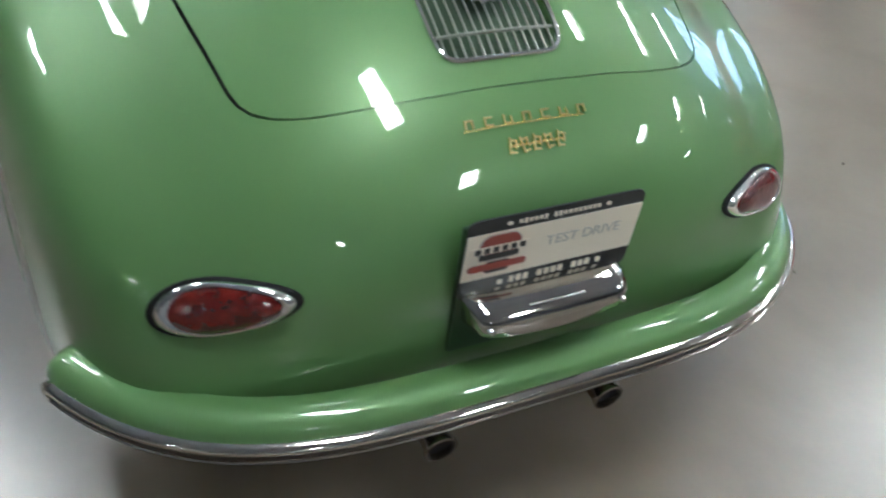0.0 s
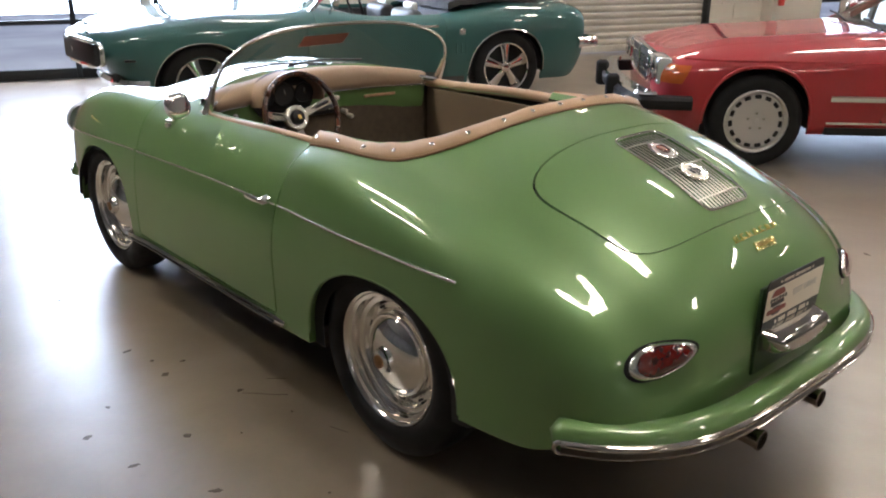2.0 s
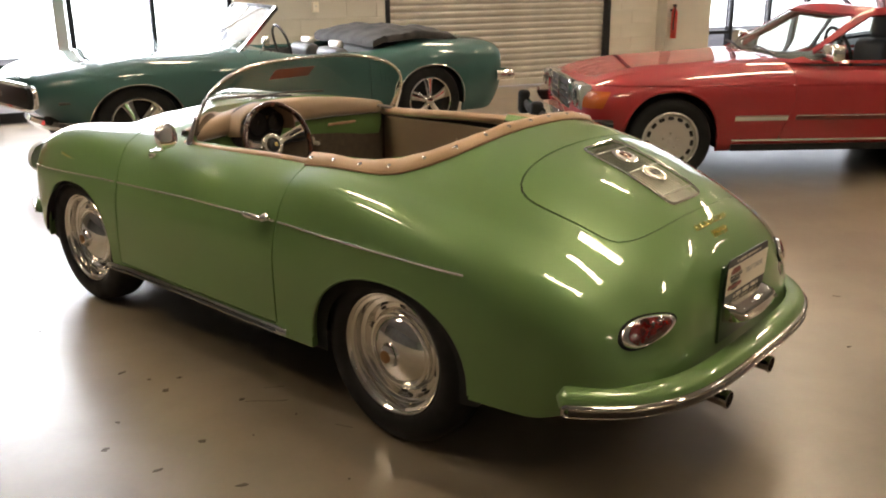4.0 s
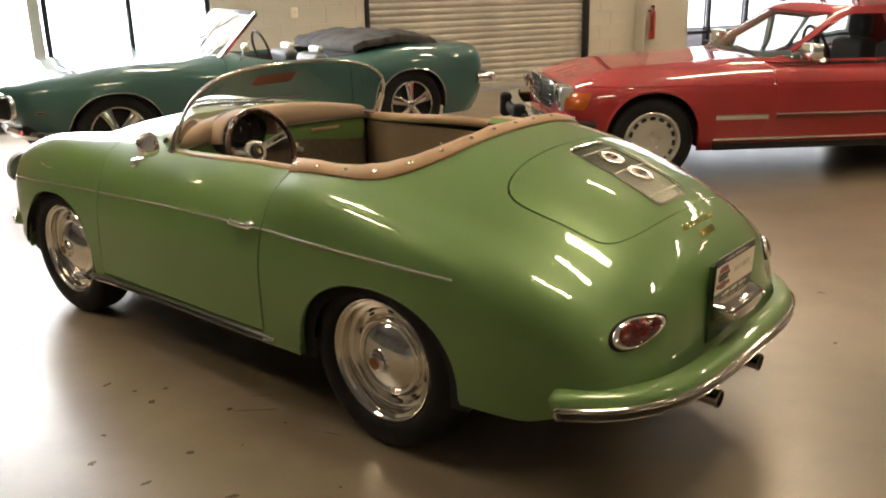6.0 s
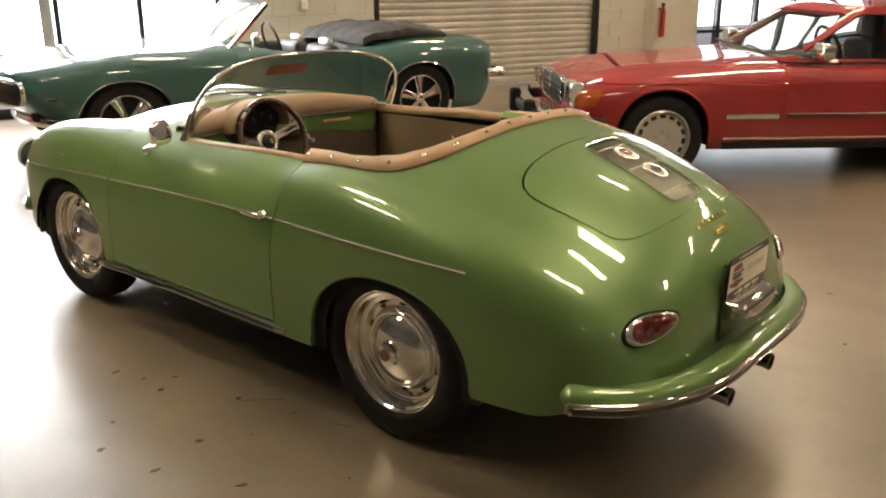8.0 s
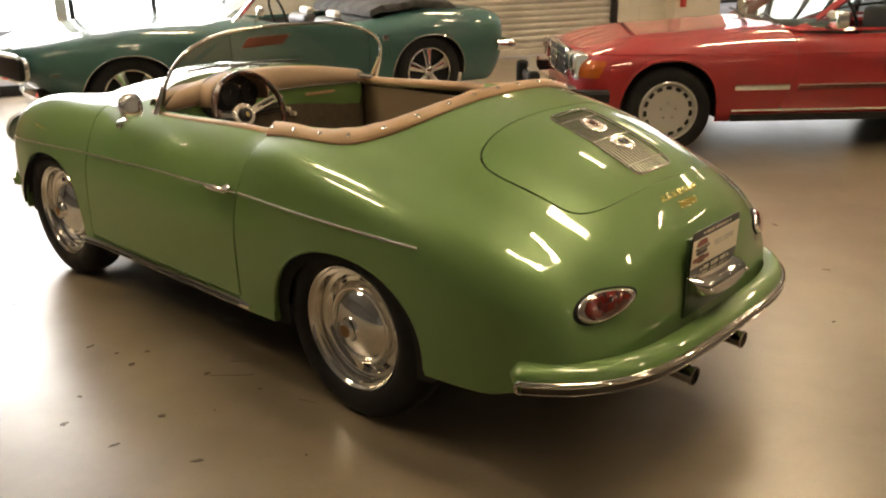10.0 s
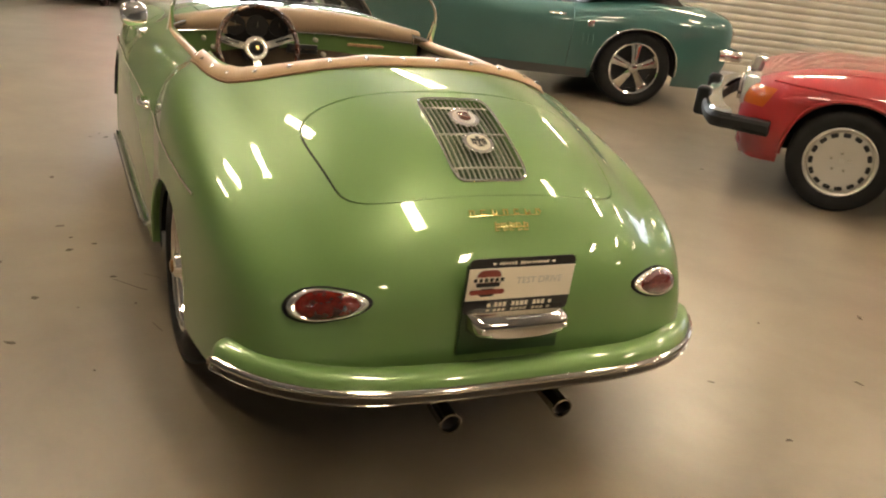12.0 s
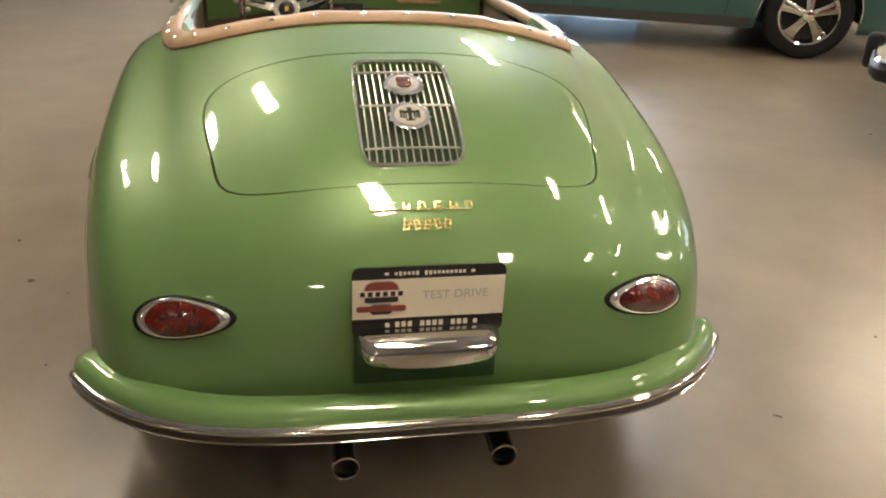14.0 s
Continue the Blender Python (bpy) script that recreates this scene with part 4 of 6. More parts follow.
part("mirror_arm", sweep(spline([tuple(FOOT), tuple(FOOT + Vector((-0.02, -0.03, 0.012))), (-0.742, 1.225, 0.850), (-0.744, 1.208, 0.868)], 6), circle(0.011, 10, 0.008), scale=lambda t: 1.3 - 0.5 * t), CHROME, mir)
part("mirror_foot", lathe([(0.001, 0.006), (0.020, 0.006), (0.026, 0.0), (0.026, -0.012)], 20, Matrix.Translation(FOOT) @ Vector((-0.75, 0, 0.65)).to_track_quat("Z", "Y").to_matrix().to_4x4(), axis="Z"), CHROME, mir)
part("mirror_glass", mirror_shell([(0.93, -0.0145), (0.90, -0.0155), (0.4, -0.0155)]), mat("mirror_silver", (0.9, 0.9, 0.9), 0.02, 1.0), mir)

# tan padded rail round the back of the cockpit


def rail_curve(k, n=72):
    pts = []
    W, A = 0.618 - k, 0.59 - k
    for i in range(n + 1):
        t = math.pi * i / n
        c, s = math.cos(t), math.sin(t)
        x, y = -W * math.copysign(abs(c) ** (2 / 3.4), c), 0.50 - A * abs(s) ** (2 / 3.4)
        pts.append((x, y))
    return pts


outer, midc, innr = rail_curve(0.0), rail_curve(0.04), rail_curve(0.085)
rows = []
bm = bmesh.new()
for i, ((xo, yo), (xm, ym), (xi, yi)) in enumerate(zip(outer, midc, innr)):
    pull = 0.006 * noise.noise(Vector((i * 0.35, 0, 0)))
    zo, zm_ = car_z(xo, yo), car_z(xm, ym)
    mids = car_z((xo + xm) / 2, (yo + ym) / 2)
    zi = zm_ - 0.004
    prof = [(xo, yo, zo - 0.004), (xo, yo, zo + 0.006), ((xo * 3 + xm) / 4, (yo * 3 + ym) / 4, mids + 0.013 + pull), ((xo + xm) / 2, (yo + ym) / 2, mids + 0.019 + pull), (xm, ym, zm_ + 0.019 + pull), ((xm + xi) / 2, (ym + yi) / 2, zi + 0.006), (xi, yi, zi - 0.03), (xi, yi, zi - 0.09)]
    rows.append([bm.verts.new(p) for p in prof])
for p, q in zip(rows, rows[1:]):
    for j in range(len(p) - 1):
        bm.faces.new((p[j], q[j], q[j + 1], p[j + 1]))
bm.faces.new(rows[0])
bm.faces.new(rows[-1][::-1])
padded = part("cockpit_rail", bm, TAN, car, "padded tan leather rail with snap buttons", sharp=70)
part("rail_piping", sweep([Vector((x, y, car_z(x, y) + 0.003)) for x, y in outer], circle(0.004, 8)), mat("piping_tan", (0.22, 0.12, 0.06), 0.5), padded)
q3 = rail_curve(0.016)
pth = even([(x, y, car_z(x, y, 0.016)) for x, y in q3], 200)
for k in range(18):
    p = pth[2 + int(196 * k / 17)]
    nrm = Vector(normals(car_f, np.array([tuple(p)]))[0])
    m = Matrix.Translation(p) @ nrm.to_track_quat("Z", "Y").to_matrix().to_4x4()
    part("snap_button", lathe([(0.0085, 0), (0.008, 0.004), (0.005, 0.006), (0.001, 0.006)], 14, m, axis="Z"), CHROME, padded)

# cockpit tub
tub = bmesh.new()
rim2 = [(x, y) for x, y in rail_curve(0.075)] + [(0.622, 0.50), (0.622, 0.9), (0.60, 1.33), (-0.60, 1.33), (-0.622, 0.9), (-0.622, 0.50)]
hi = [tub.verts.new((x, y, car_z(x, y) - 0.03 if y < 0.5 else 0.80)) for x, y in rim2]
lo = [tub.verts.new((x * 0.93, y * 0.96 + 0.03, 0.27)) for x, y in rim2]
for i in range(len(hi)):
    j = (i + 1) % len(hi)
    tub.faces.new((hi[i], hi[j], lo[j], lo[i]))
tub.faces.new(lo)
part("cockpit_lining", tub, CARPET, car, "dark brown cockpit carpet")
for side in (-1, 1):
    part("door_panel", box(side * 0.588, 0.90, 0.575, 0.03, 0.80, 0.50, 0.012), mat("tan_door_card", (0.115, 0.082, 0.046), 0.6), car, "tan leather door card")
    pts = [Vector((side * (0.592 - 0.014 * max(0, t - 0.5)), 0.50 + 0.80 * t, car_z(0.592, 0.50 + 0.80 * t) - 0.010)) for t in [i / 16 for i in range(17)]]
    part("door_capping", sweep(pts, circle(0.024, 10, 0.022) if side > 0 else circle(0.015, 10, 0.013)), TAN, car)
part("door_pull", sweep(spline([(0.545, 0.62, 0.76), (0.530, 0.66, 0.735), (0.530, 0.74, 0.735), (0.545, 0.78, 0.76)], 6), circle(0.006, 8)), CHROME, car)

# dashboard: a deep padded tan top with a visor over the dials
bm = bmesh.new()
rows = []
for i in range(41):
    t = -1 + 2 * i / 40
    x = 0.565 * t
    zl = 0.862 - 0.020 * t * t
    zt = 0.958 - 0.062 * t * t
    yb = 1.290 + 0.02 * (1 - t * t)
    yf = 1.37 + 0.13 * (1 - t * t)
    zf = 0.858 + 0.068 * (1 - t * t)
    d = zt - zl
    rows.append([bm.verts.new(q) for q in ((x, yb + 0.02, zl - 0.003), (x, yb, zl), (x, yb - 0.010, zl + 0.25 * d), (x, yb - 0.006, zl + 0.62 * d), (x, yb + 0.012, zl + 0.90 * d), (x, yb + 0.040, zt), (x, (yb + yf) / 2 + 0.02, (zt + zf) / 2 + 0.012), (x, yf, zf))])
for u, v_ in zip(rows, rows[1:]):
    for j in range(7):
        bm.faces.new((u[j], u[j + 1], v_[j + 1], v_[j]))
part("dash_hood", bm, DASHTAN, car, "padded tan dashboard top", sharp=60)
bm = bmesh.new()
rows = []
for i in range(29):
    a = math.pi * (-0.06 + 1.12 * i / 28)
    c, s = math.cos(a), math.sin(a)
    row = []
    for k, y in ((1.0, 1.34), (1.0, 1.245), (0.985, 1.228), (0.95, 1.224), (0.915, 1.232), (0.90, 1.33)):
        row.append(bm.verts.new((-0.215 + 0.157 * k * c, y, 0.868 + 0.112 * k * s - 0.1 * (y - 1.228))))
    rows.append(row)
for u, v_ in zip(rows, rows[1:]):
    for j in range(5):
        bm.faces.new((u[j], u[j + 1], v_[j + 1], v_[j]))
part("dial_visor", bm, DASHTAN, car, "tan leather visor over the dials", sharp=60)
bm = bmesh.new()
rows = []
for i in range(41):
    t = -1 + 2 * i / 40
    x = 0.56 * t
    z0 = 0.862 - 0.020 * t * t
    yb = 1.300 + 0.02 * (1 - t * t)
    rows.append([bm.verts.new(q) for q in ((x, yb, z0), (x, yb + 0.004, z0 - 0.06), (x, yb + 0.02, z0 - 0.11), (x, yb + 0.06, z0 - 0.13))])
for u, v_ in zip(rows, rows[1:]):
    for j in range(3):
        bm.faces.new((u[j], u[j + 1], v_[j + 1], v_[j]))
dash = part("dash_panel", bm, GREEN, car, "green painted dashboard")
for x0, x1 in ((-0.55, -0.39), (-0.03, 0.555)):
    pts = [Vector((x0 + (x1 - x0) * i / 14, 1.286 + 0.02 * (1 - ((x0 + (x1 - x0) * i / 14) / 0.565) ** 2), 0.860 - 0.020 * ((x0 + (x1 - x0) * i / 14) / 0.565) ** 2)) for i in range(15)]
    part("dash_strip", sweep(pts, circle(0.0035, 6)), CHROME, dash)
part("instrument_panel", lathe([(0.150, 0.02), (0.148, -0.004), (0.001, -0.006)], 40, pose(-0.215, 1.306, 0.866) @ Matrix.Diagonal((1, 1, 0.72, 1)), axis="Y"), BLACK, dash)
for x, r in ((-0.312, 0.044), (-0.215, 0.050), (-0.118, 0.044)):
    g = part("gauge", lathe([(r, 0.0), (r, -0.012), (r - 0.003, -0.012), (r - 0.004, -0.006), (0.001, -0.006)], 32, pose(x, 1.302, 0.876), axis="Y"), BLACK, dash)
    part("gauge_face", lathe([(r - 0.004, -0.007), (0.001, -0.007)], 32, pose(x, 1.302, 0.876), axis="Y"), SIGNBLACK, g)
    part("gauge_needle", box(x, 1.2935, 0.876 + 0.010, 0.0016, 0.001, 0.020), ENAMEL, g)
    part("gauge_centre", lathe([(0.005, 0.0), (0.004, -0.004), (0.001, -0.004)], 12, pose(x, 1.294, 0.876), axis="Y"), CHROME, g)
part("dash_grip", box(0.28, 1.312, 0.823, 0.18, 0.008, 0.014, 0.003, m=pose(0, 0, 0, 0, 1.5, 0)), TANFAB, dash)
part("radio", box(0.0, 1.325, 0.785, 0.14, 0.03, 0.04, 0.004), SIGNBLACK, dash)
for x, z in ((-0.03, 0.785), (0.03, 0.785)):
    part("radio_strip", box(x, 1.308, z, 0.045, 0.004, 0.006), CHROME, dash)
part("windscreen_clamp", box(0.52, 1.270, 0.856, 0.008, 0.012, 0.045, 0.003), CHROME, dash)
for x, z in ((0.057, 0.830), (-0.444, 0.812), (-0.40, 0.775), (0.10, 0.765), (0.13, 0.74)):
    part("knob", lathe([(0.011, 0.02), (0.011, -0.02), (0.007, -0.026), (0.001, -0.026)], 14, pose(x, 1.318, z), axis="Y"), ENAMEL, dash)

# steering wheel
SM = Matrix.Translation((-0.246, 1.116, 0.818)) @ pose(0, 0, 0, 72, 0, 0)
pts = [SM @ Vector((0.170 * math.cos(a), 0.170 * math.sin(a), 0)) for a in [2 * math.pi * i / 56 for i in range(56)]]
sw = part("steering_wheel", sweep(pts, circle(0.012, 10), closed=True, up=SM.to_3x3() @ Vector((0, 0, 1))), WOOD, car, "wood-rimmed steering wheel with polished spokes")
for a in (18, 170, 275):
    m = SM @ pose(0, 0, 0, 0, 0, a)
    own = sweep([Vector((0.035, 0, -0.052)), Vector((0.11, 0, -0.042)), Vector((0.168, 0, -0.004))], [(-0.015, -0.002), (0.015, -0.002), (0.015, 0.002), (-0.015, 0.002)])
    bmesh.ops.transform(own, matrix=m, verts=own.verts)
    part("spoke", own, SPOKE, sw)
    part("spoke_slot", box(0.115, 0, 0, 0.06, 0.008, 0.004, m=m @ Matrix.Translation((0, 0, -0.034)) @ pose(0, 0, 0, 0, -16, 0) @ Matrix.Translation((0, 0, 0.0))), BLACK, sw)
part("wheel_boss", lathe([(0.052, -0.02), (0.054, 0.004), (0.050, 0.010), (0.036, 0.012), (0.030, 0.010)], 32, SM @ Matrix.Translation((0, 0, -0.05)), axis="Z"), SPOKE, sw)
horn = part("horn_button", lathe([(0.030, 0.006), (0.028, 0.016), (0.014, 0.021), (0.001, 0.022)], 28, SM @ Matrix.Translation((0, 0, -0.044)), axis="Z"), BLACK, sw, "black horn button with a gilt crest")
part("horn_crest", box(0, 0, 0.0225, 0.016, 0.020, 0.003, 0.003, m=SM @ Matrix.Translation((0, 0, -0.044)), seg=1), GOLD, horn)
for k in range(9):
    part("boss_screw", lathe([(0.0035, 0.0), (0.0035, 0.003), (0.001, 0.004)], 8, SM @ pose(0, 0, 0, 0, 0, 40 * k) @ Matrix.Translation((0.046, 0, -0.040)), axis="Z"), CHROME, sw)
part("steering_column", lathe([(0.022, -0.06), (0.026, -0.24)], 16, SM, axis="Z"), BLACK, car)

# low curved windscreen


def ws_base(t):
    return Vector((0.588 * t, 1.235 + 0.26 * (1 - abs(t) ** 2.2), 0.862 + 0.063 * (1 - abs(t) ** 2)))


def ws_top(t):
    a = math.pi / 2 * t
    s, c = math.sin(a), max(0.0, math.cos(a))
    x = math.copysign(abs(s) ** (2 / 3.1), t)
    h = 0.263 * c ** (2 / 3.1)
    return Vector((0.590 * x, 1.227 + 0.142 * (1 - x * x) - 0.567 * h, 0.893 + h))


N = 60
tops = [ws_top(-1 + 2 * i / N) for i in range(N + 1)]
wf = part("windscreen_frame", sweep(tops, circle(0.0072, 10), up=(0, 1, 0)), CHROME, car, "low curved windscreen in a chrome frame")
part("windscreen_sill", sweep([ws_base(-1 + 2 * i / N) for i in range(N + 1)], circle(0.009, 8, 0.011)), CHROME, wf)
bm = bmesh.new()
rows = []
for i in range(N + 1):
    tp = tops[i]
    bs = ws_base(max(-1, min(1, tp.x / 0.590)))
    rows.append([bm.verts.new(bs.lerp(tp, k / 8)) for k in range(9)])
for p, q in zip(rows, rows[1:]):
    for j in range(8):
        bm.faces.new((p[j], q[j], q[j + 1], p[j + 1]))
CLEAR = mat("windscreen_glass", (0.83, 0.86, 0.84), 0.0)
bsdf(CLEAR).inputs["Transmission Weight"].default_value = 1.0
bsdf(CLEAR).inputs["IOR"].default_value = 1.02
bsdf(CLEAR).inputs["Coat Weight"].default_value = 0.6
wg = part("windscreen_glass", bm, CLEAR, wf)
wg.visible_shadow = False
for side in (-1, 1):
    part("windscreen_post", sweep(spline([(side * 0.592, 1.262, 0.830), (side * 0.592, 1.245, 0.862), (side * 0.591, 1.224, 0.90), (side * 0.590, 1.195, 0.96)], 5), [(-0.008, -0.014), (0.008, -0.014), (0.010, 0.0), (0.008, 0.014), (-0.008, 0.014)], scale=lambda t: 1.5 - 0.7 * t, up=(0, 1, 0)), CHROME, wf)
# inspection sticker inside the glass
stick = bmesh.new()
vs = []
for t, k in ((-0.055, 0.60), (0.045, 0.60), (0.045, 0.80), (-0.055, 0.80)):
    tp = ws_top(t)
    bs = ws_base(tp.x / 0.590)
    vs.append(bs.lerp(tp, k) + Vector((0, -0.004, 0)))
b0 = [stick.verts.new(p) for p in vs]
b1 = [stick.verts.new(p + Vector((0, -0.001, 0))) for p in vs]
stick.faces.new(b0)
stick.faces.new(b1[::-1])
for i in range(4):
    stick.faces.new((b0[i], b0[(i + 1) % 4], b1[(i + 1) % 4], b1[i]))
part("sticker", stick, STICKER, wf, "faded orange sticker", smooth=False)
for side in (-1, 1):
    part("wiper", sweep(spline([(side * 0.10 - 0.15, 1.53, 0.945), (side * 0.10, 1.50, 0.965), (side * 0.10 + 0.2, 1.44, 0.96)], 6), circle(0.005, 6)), BLACK, car)
for side in (-1, 1):
    part("head_lamp", lathe([(0.085, -0.02), (0.088, 0.01), (0.078, 0.02), (0.06, 0.032), (0.001, 0.045)], 32, pose(side * 0.555, 2.70, 0.60, 6, 0, 0), axis="Y"), HEADLAMP, car)


# ---- the teal convertible ----


def spoked_wheel(name, R, rim_r, spokes, material, holes=False):
    """A wheel with spokes, or a pressed disc with a ring of slots; the outer face looks along +x."""
    top = thing(name, "alloy wheel on a black tyre", "wheel")
    t = [(rim_r, -0.085), (rim_r + 0.04, -0.10), (R - 0.03, -0.10), (R - 0.008, -0.085), (R, -0.06), (R, 0.06), (R - 0.008, 0.085), (R - 0.03, 0.10), (rim_r + 0.04, 0.10), (rim_r, 0.09)]
    part("tyre", lathe(t, 48, closed=True), RUBBER, top)
    part("rim", lathe([(rim_r, -0.08), (rim_r + 0.004, 0.09), (rim_r - 0.004, 0.097), (rim_r - 0.014, 0.09), (rim_r - 0.022, 0.05), (rim_r - 0.04, 0.0)], 48), material, top)
    part("brake_drum", lathe([(rim_r - 0.04, 0.0), (0.02, 0.0)], 32), UNDER, top)
    if not holes:
        for k in range(spokes):
            a = 360 * k / spokes
            bm = bmesh.new()
            rows = []
            for r, w_, x in ((0.035, 0.030, 0.075), (0.09, 0.032, 0.066), (rim_r - 0.05, 0.046, 0.052), (rim_r - 0.016, 0.066, 0.047)):
                rows.append([bm.verts.new(p) for p in ((x - 0.03, -w_, r), (x - 0.006, -w_ * 0.9, r), (x + 0.006, 0, r), (x - 0.006, w_ * 0.9, r), (x - 0.03, w_, r))])
            for p, q in zip(rows, rows[1:]):
                for j in range(4):
                    bm.faces.new((p[j], p[j + 1], q[j + 1], q[j]))
            bmesh.ops.transform(bm, matrix=pose(0, 0, 0, a, 0, 0), verts=bm.verts)
            part("spoke", bm, material, top)
        part("hub_cap", lathe([(0.05, 0.045), (0.05, 0.076), (0.042, 0.086), (0.03, 0.09), (0.001, 0.092)], 24), material, top)
    else:
        bm = lathe([(rim_r - 0.018, 0.066), (rim_r - 0.03, 0.078), (0.075, 0.086), (0.07, 0.083), (0.001, 0.084)], 48)
        part("disc", bm, material, top)
        for k in range(spokes):
            m = pose(0, 0, 0, 360 * k / spokes, 0, 0) @ Matrix.Translation((0.0785, 0, rim_r - 0.045))
            part("slot", box(0, 0, 0, 0.014, 0.044, 0.027, 0.007, m=m), UNDER, top)
        for k in range(5):
            m = pose(0, 0, 0, 72 * k, 0, 0) @ Matrix.Translation((0.0, 0, 0.056))
            part("wheel_bolt", lathe([(0.010, 0.082), (0.010, 0.090), (0.007, 0.094), (0.001, 0.094)], 10, m), ALU, top)
        part("emblem", lathe([(0.024, 0.082), (0.022, 0.090), (0.001, 0.092)], 20), material, top)
    return top


def set_wheels(first, parent, spots, R):
    for k, (x, y) in enumerate(spots):
        o = first if k == 0 else copy_thing(first, Matrix())
        o.parent = parent
        o.matrix_basis = pose(x, y, R, 0, 0, 0 if x > 0 else 180) @ pose(0, 0, 0, 23 * k, 0, 0)
        if "category" in o:
            del o["category"]


TW = 0.91


def hips(y):
    return np.exp(-(((y + 0.15) / 0.62) ** 2))


def teal_top(y):
    return 0.845 + 0.085 * ease(0.75, -0.15, y) * (y < 0.75) - 0.02 * ease(-0.35, -1.05, y) + 0.075 * ease(1.1, 1.9, y) - 0.10 * ease(2.5, 3.65, y)


def teal_f(x, y, z):
    low = np.clip((0.52 - z) / 0.32, 0, 2)
    W = TW * (1 - 0.05 * low**2) * (0.975 + 0.025 * hips(y) + 0.02 * ease(1.6, 2.6, y))
    W = W * (1 - 0.06 * np.clip((0.63 - z) / 0.42, 0, 1))
    X = np.abs(x) / W
    U = np.where(y < 1.3, (1.3 - y) / (2.23 - 0.10 * low**2), (y - 1.3) / (2.40 - 0.25 * np.clip(X, 0, 1.1) ** 2 - 1.0 * np.clip(0.60 - z, 0, 0.5)))
    Z = np.clip((z - 0.52) / (teal_top(y) - 0.52), 0, None)
    hull = ((X**7 + U**18) ** (6.0 / 10) + Z**6.0) ** (1 / 6.0) - 1
    return np.maximum(hull, (0.20 - z) * 2)


def edge_of(f, y, z):
    a, b = 0.0, 1.3
    for _ in range(32):
        m = (a + b) / 2
        a, b = (m, b) if f(m, y, z) < 0 else (a, m)
    return a


TEAL_AT = pose(4.02, 4.62, 0, 0, 0, 71.4)
teal = thing("teal_convertible", "teal green vintage convertible with folded black top", "car", TEAL_AT)
tb = shell(teal_f, (-0.3, 2.9), 0.55, 120, 24, 90)
t_arch = lambda x, y, z: np.minimum(sup(y / 0.385, np.where(z > 0.30, (z - 0.30) / 0.385, 0), 2.2), sup((y - 2.74) / 0.385, np.where(z > 0.30, (z - 0.30) / 0.375, 0), 2.2)) - 1
t_cock = lambda x, y, z: np.where(z > 0.62, 1 - sup(x / 0.70, (y - 0.88) / 0.72, 7), -1.0)
t_door = lambda x, y, z: np.minimum(np.minimum(y - 0.62, 1.80 - y), np.minimum(z - 0.27, np.abs(x) - 0.5)) * 2
t_hood = lambda x, y, z: np.where(z > 0.7, 1 - sup(x / 0.70, (y - 2.70) / 0.88, 8), -1.0)
tb = trim(tb, t_arch)
tb = trim(tb, lambda x, y, z: z - 0.205)
tdoors = trim(tb, lambda x, y, z: np.minimum(t_door(x, y, z) - 0.008, -t_cock(x, y, z)))
tb = trim(tb, lambda x, y, z: -t_door(x, y, z))
thood = trim(tb, lambda x, y, z: t_hood(x, y, z) - 0.008)
tb = trim(tb, lambda x, y, z: np.minimum(-t_hood(x, y, z), -t_cock(x, y, z)))
mesh_ob("body", *lip(tb, teal_f, 0.03), TEAL, teal)
mesh_ob("hood", *lip(thood, teal_f, 0.02), TEAL, teal)
part("inner_shell", box(0, 2.62, 0.52, 1.36, 1.6, 0.50, 0.1), SEAM, teal)
part("trunk_shell", box(0, -0.40, 0.55, 1.2, 0.84, 0.50, 0.1), SEAM, teal)
part("sill", box(0, 1.35, 0.235, 1.56, 1.9, 0.08, 0.02), UNDER, teal)
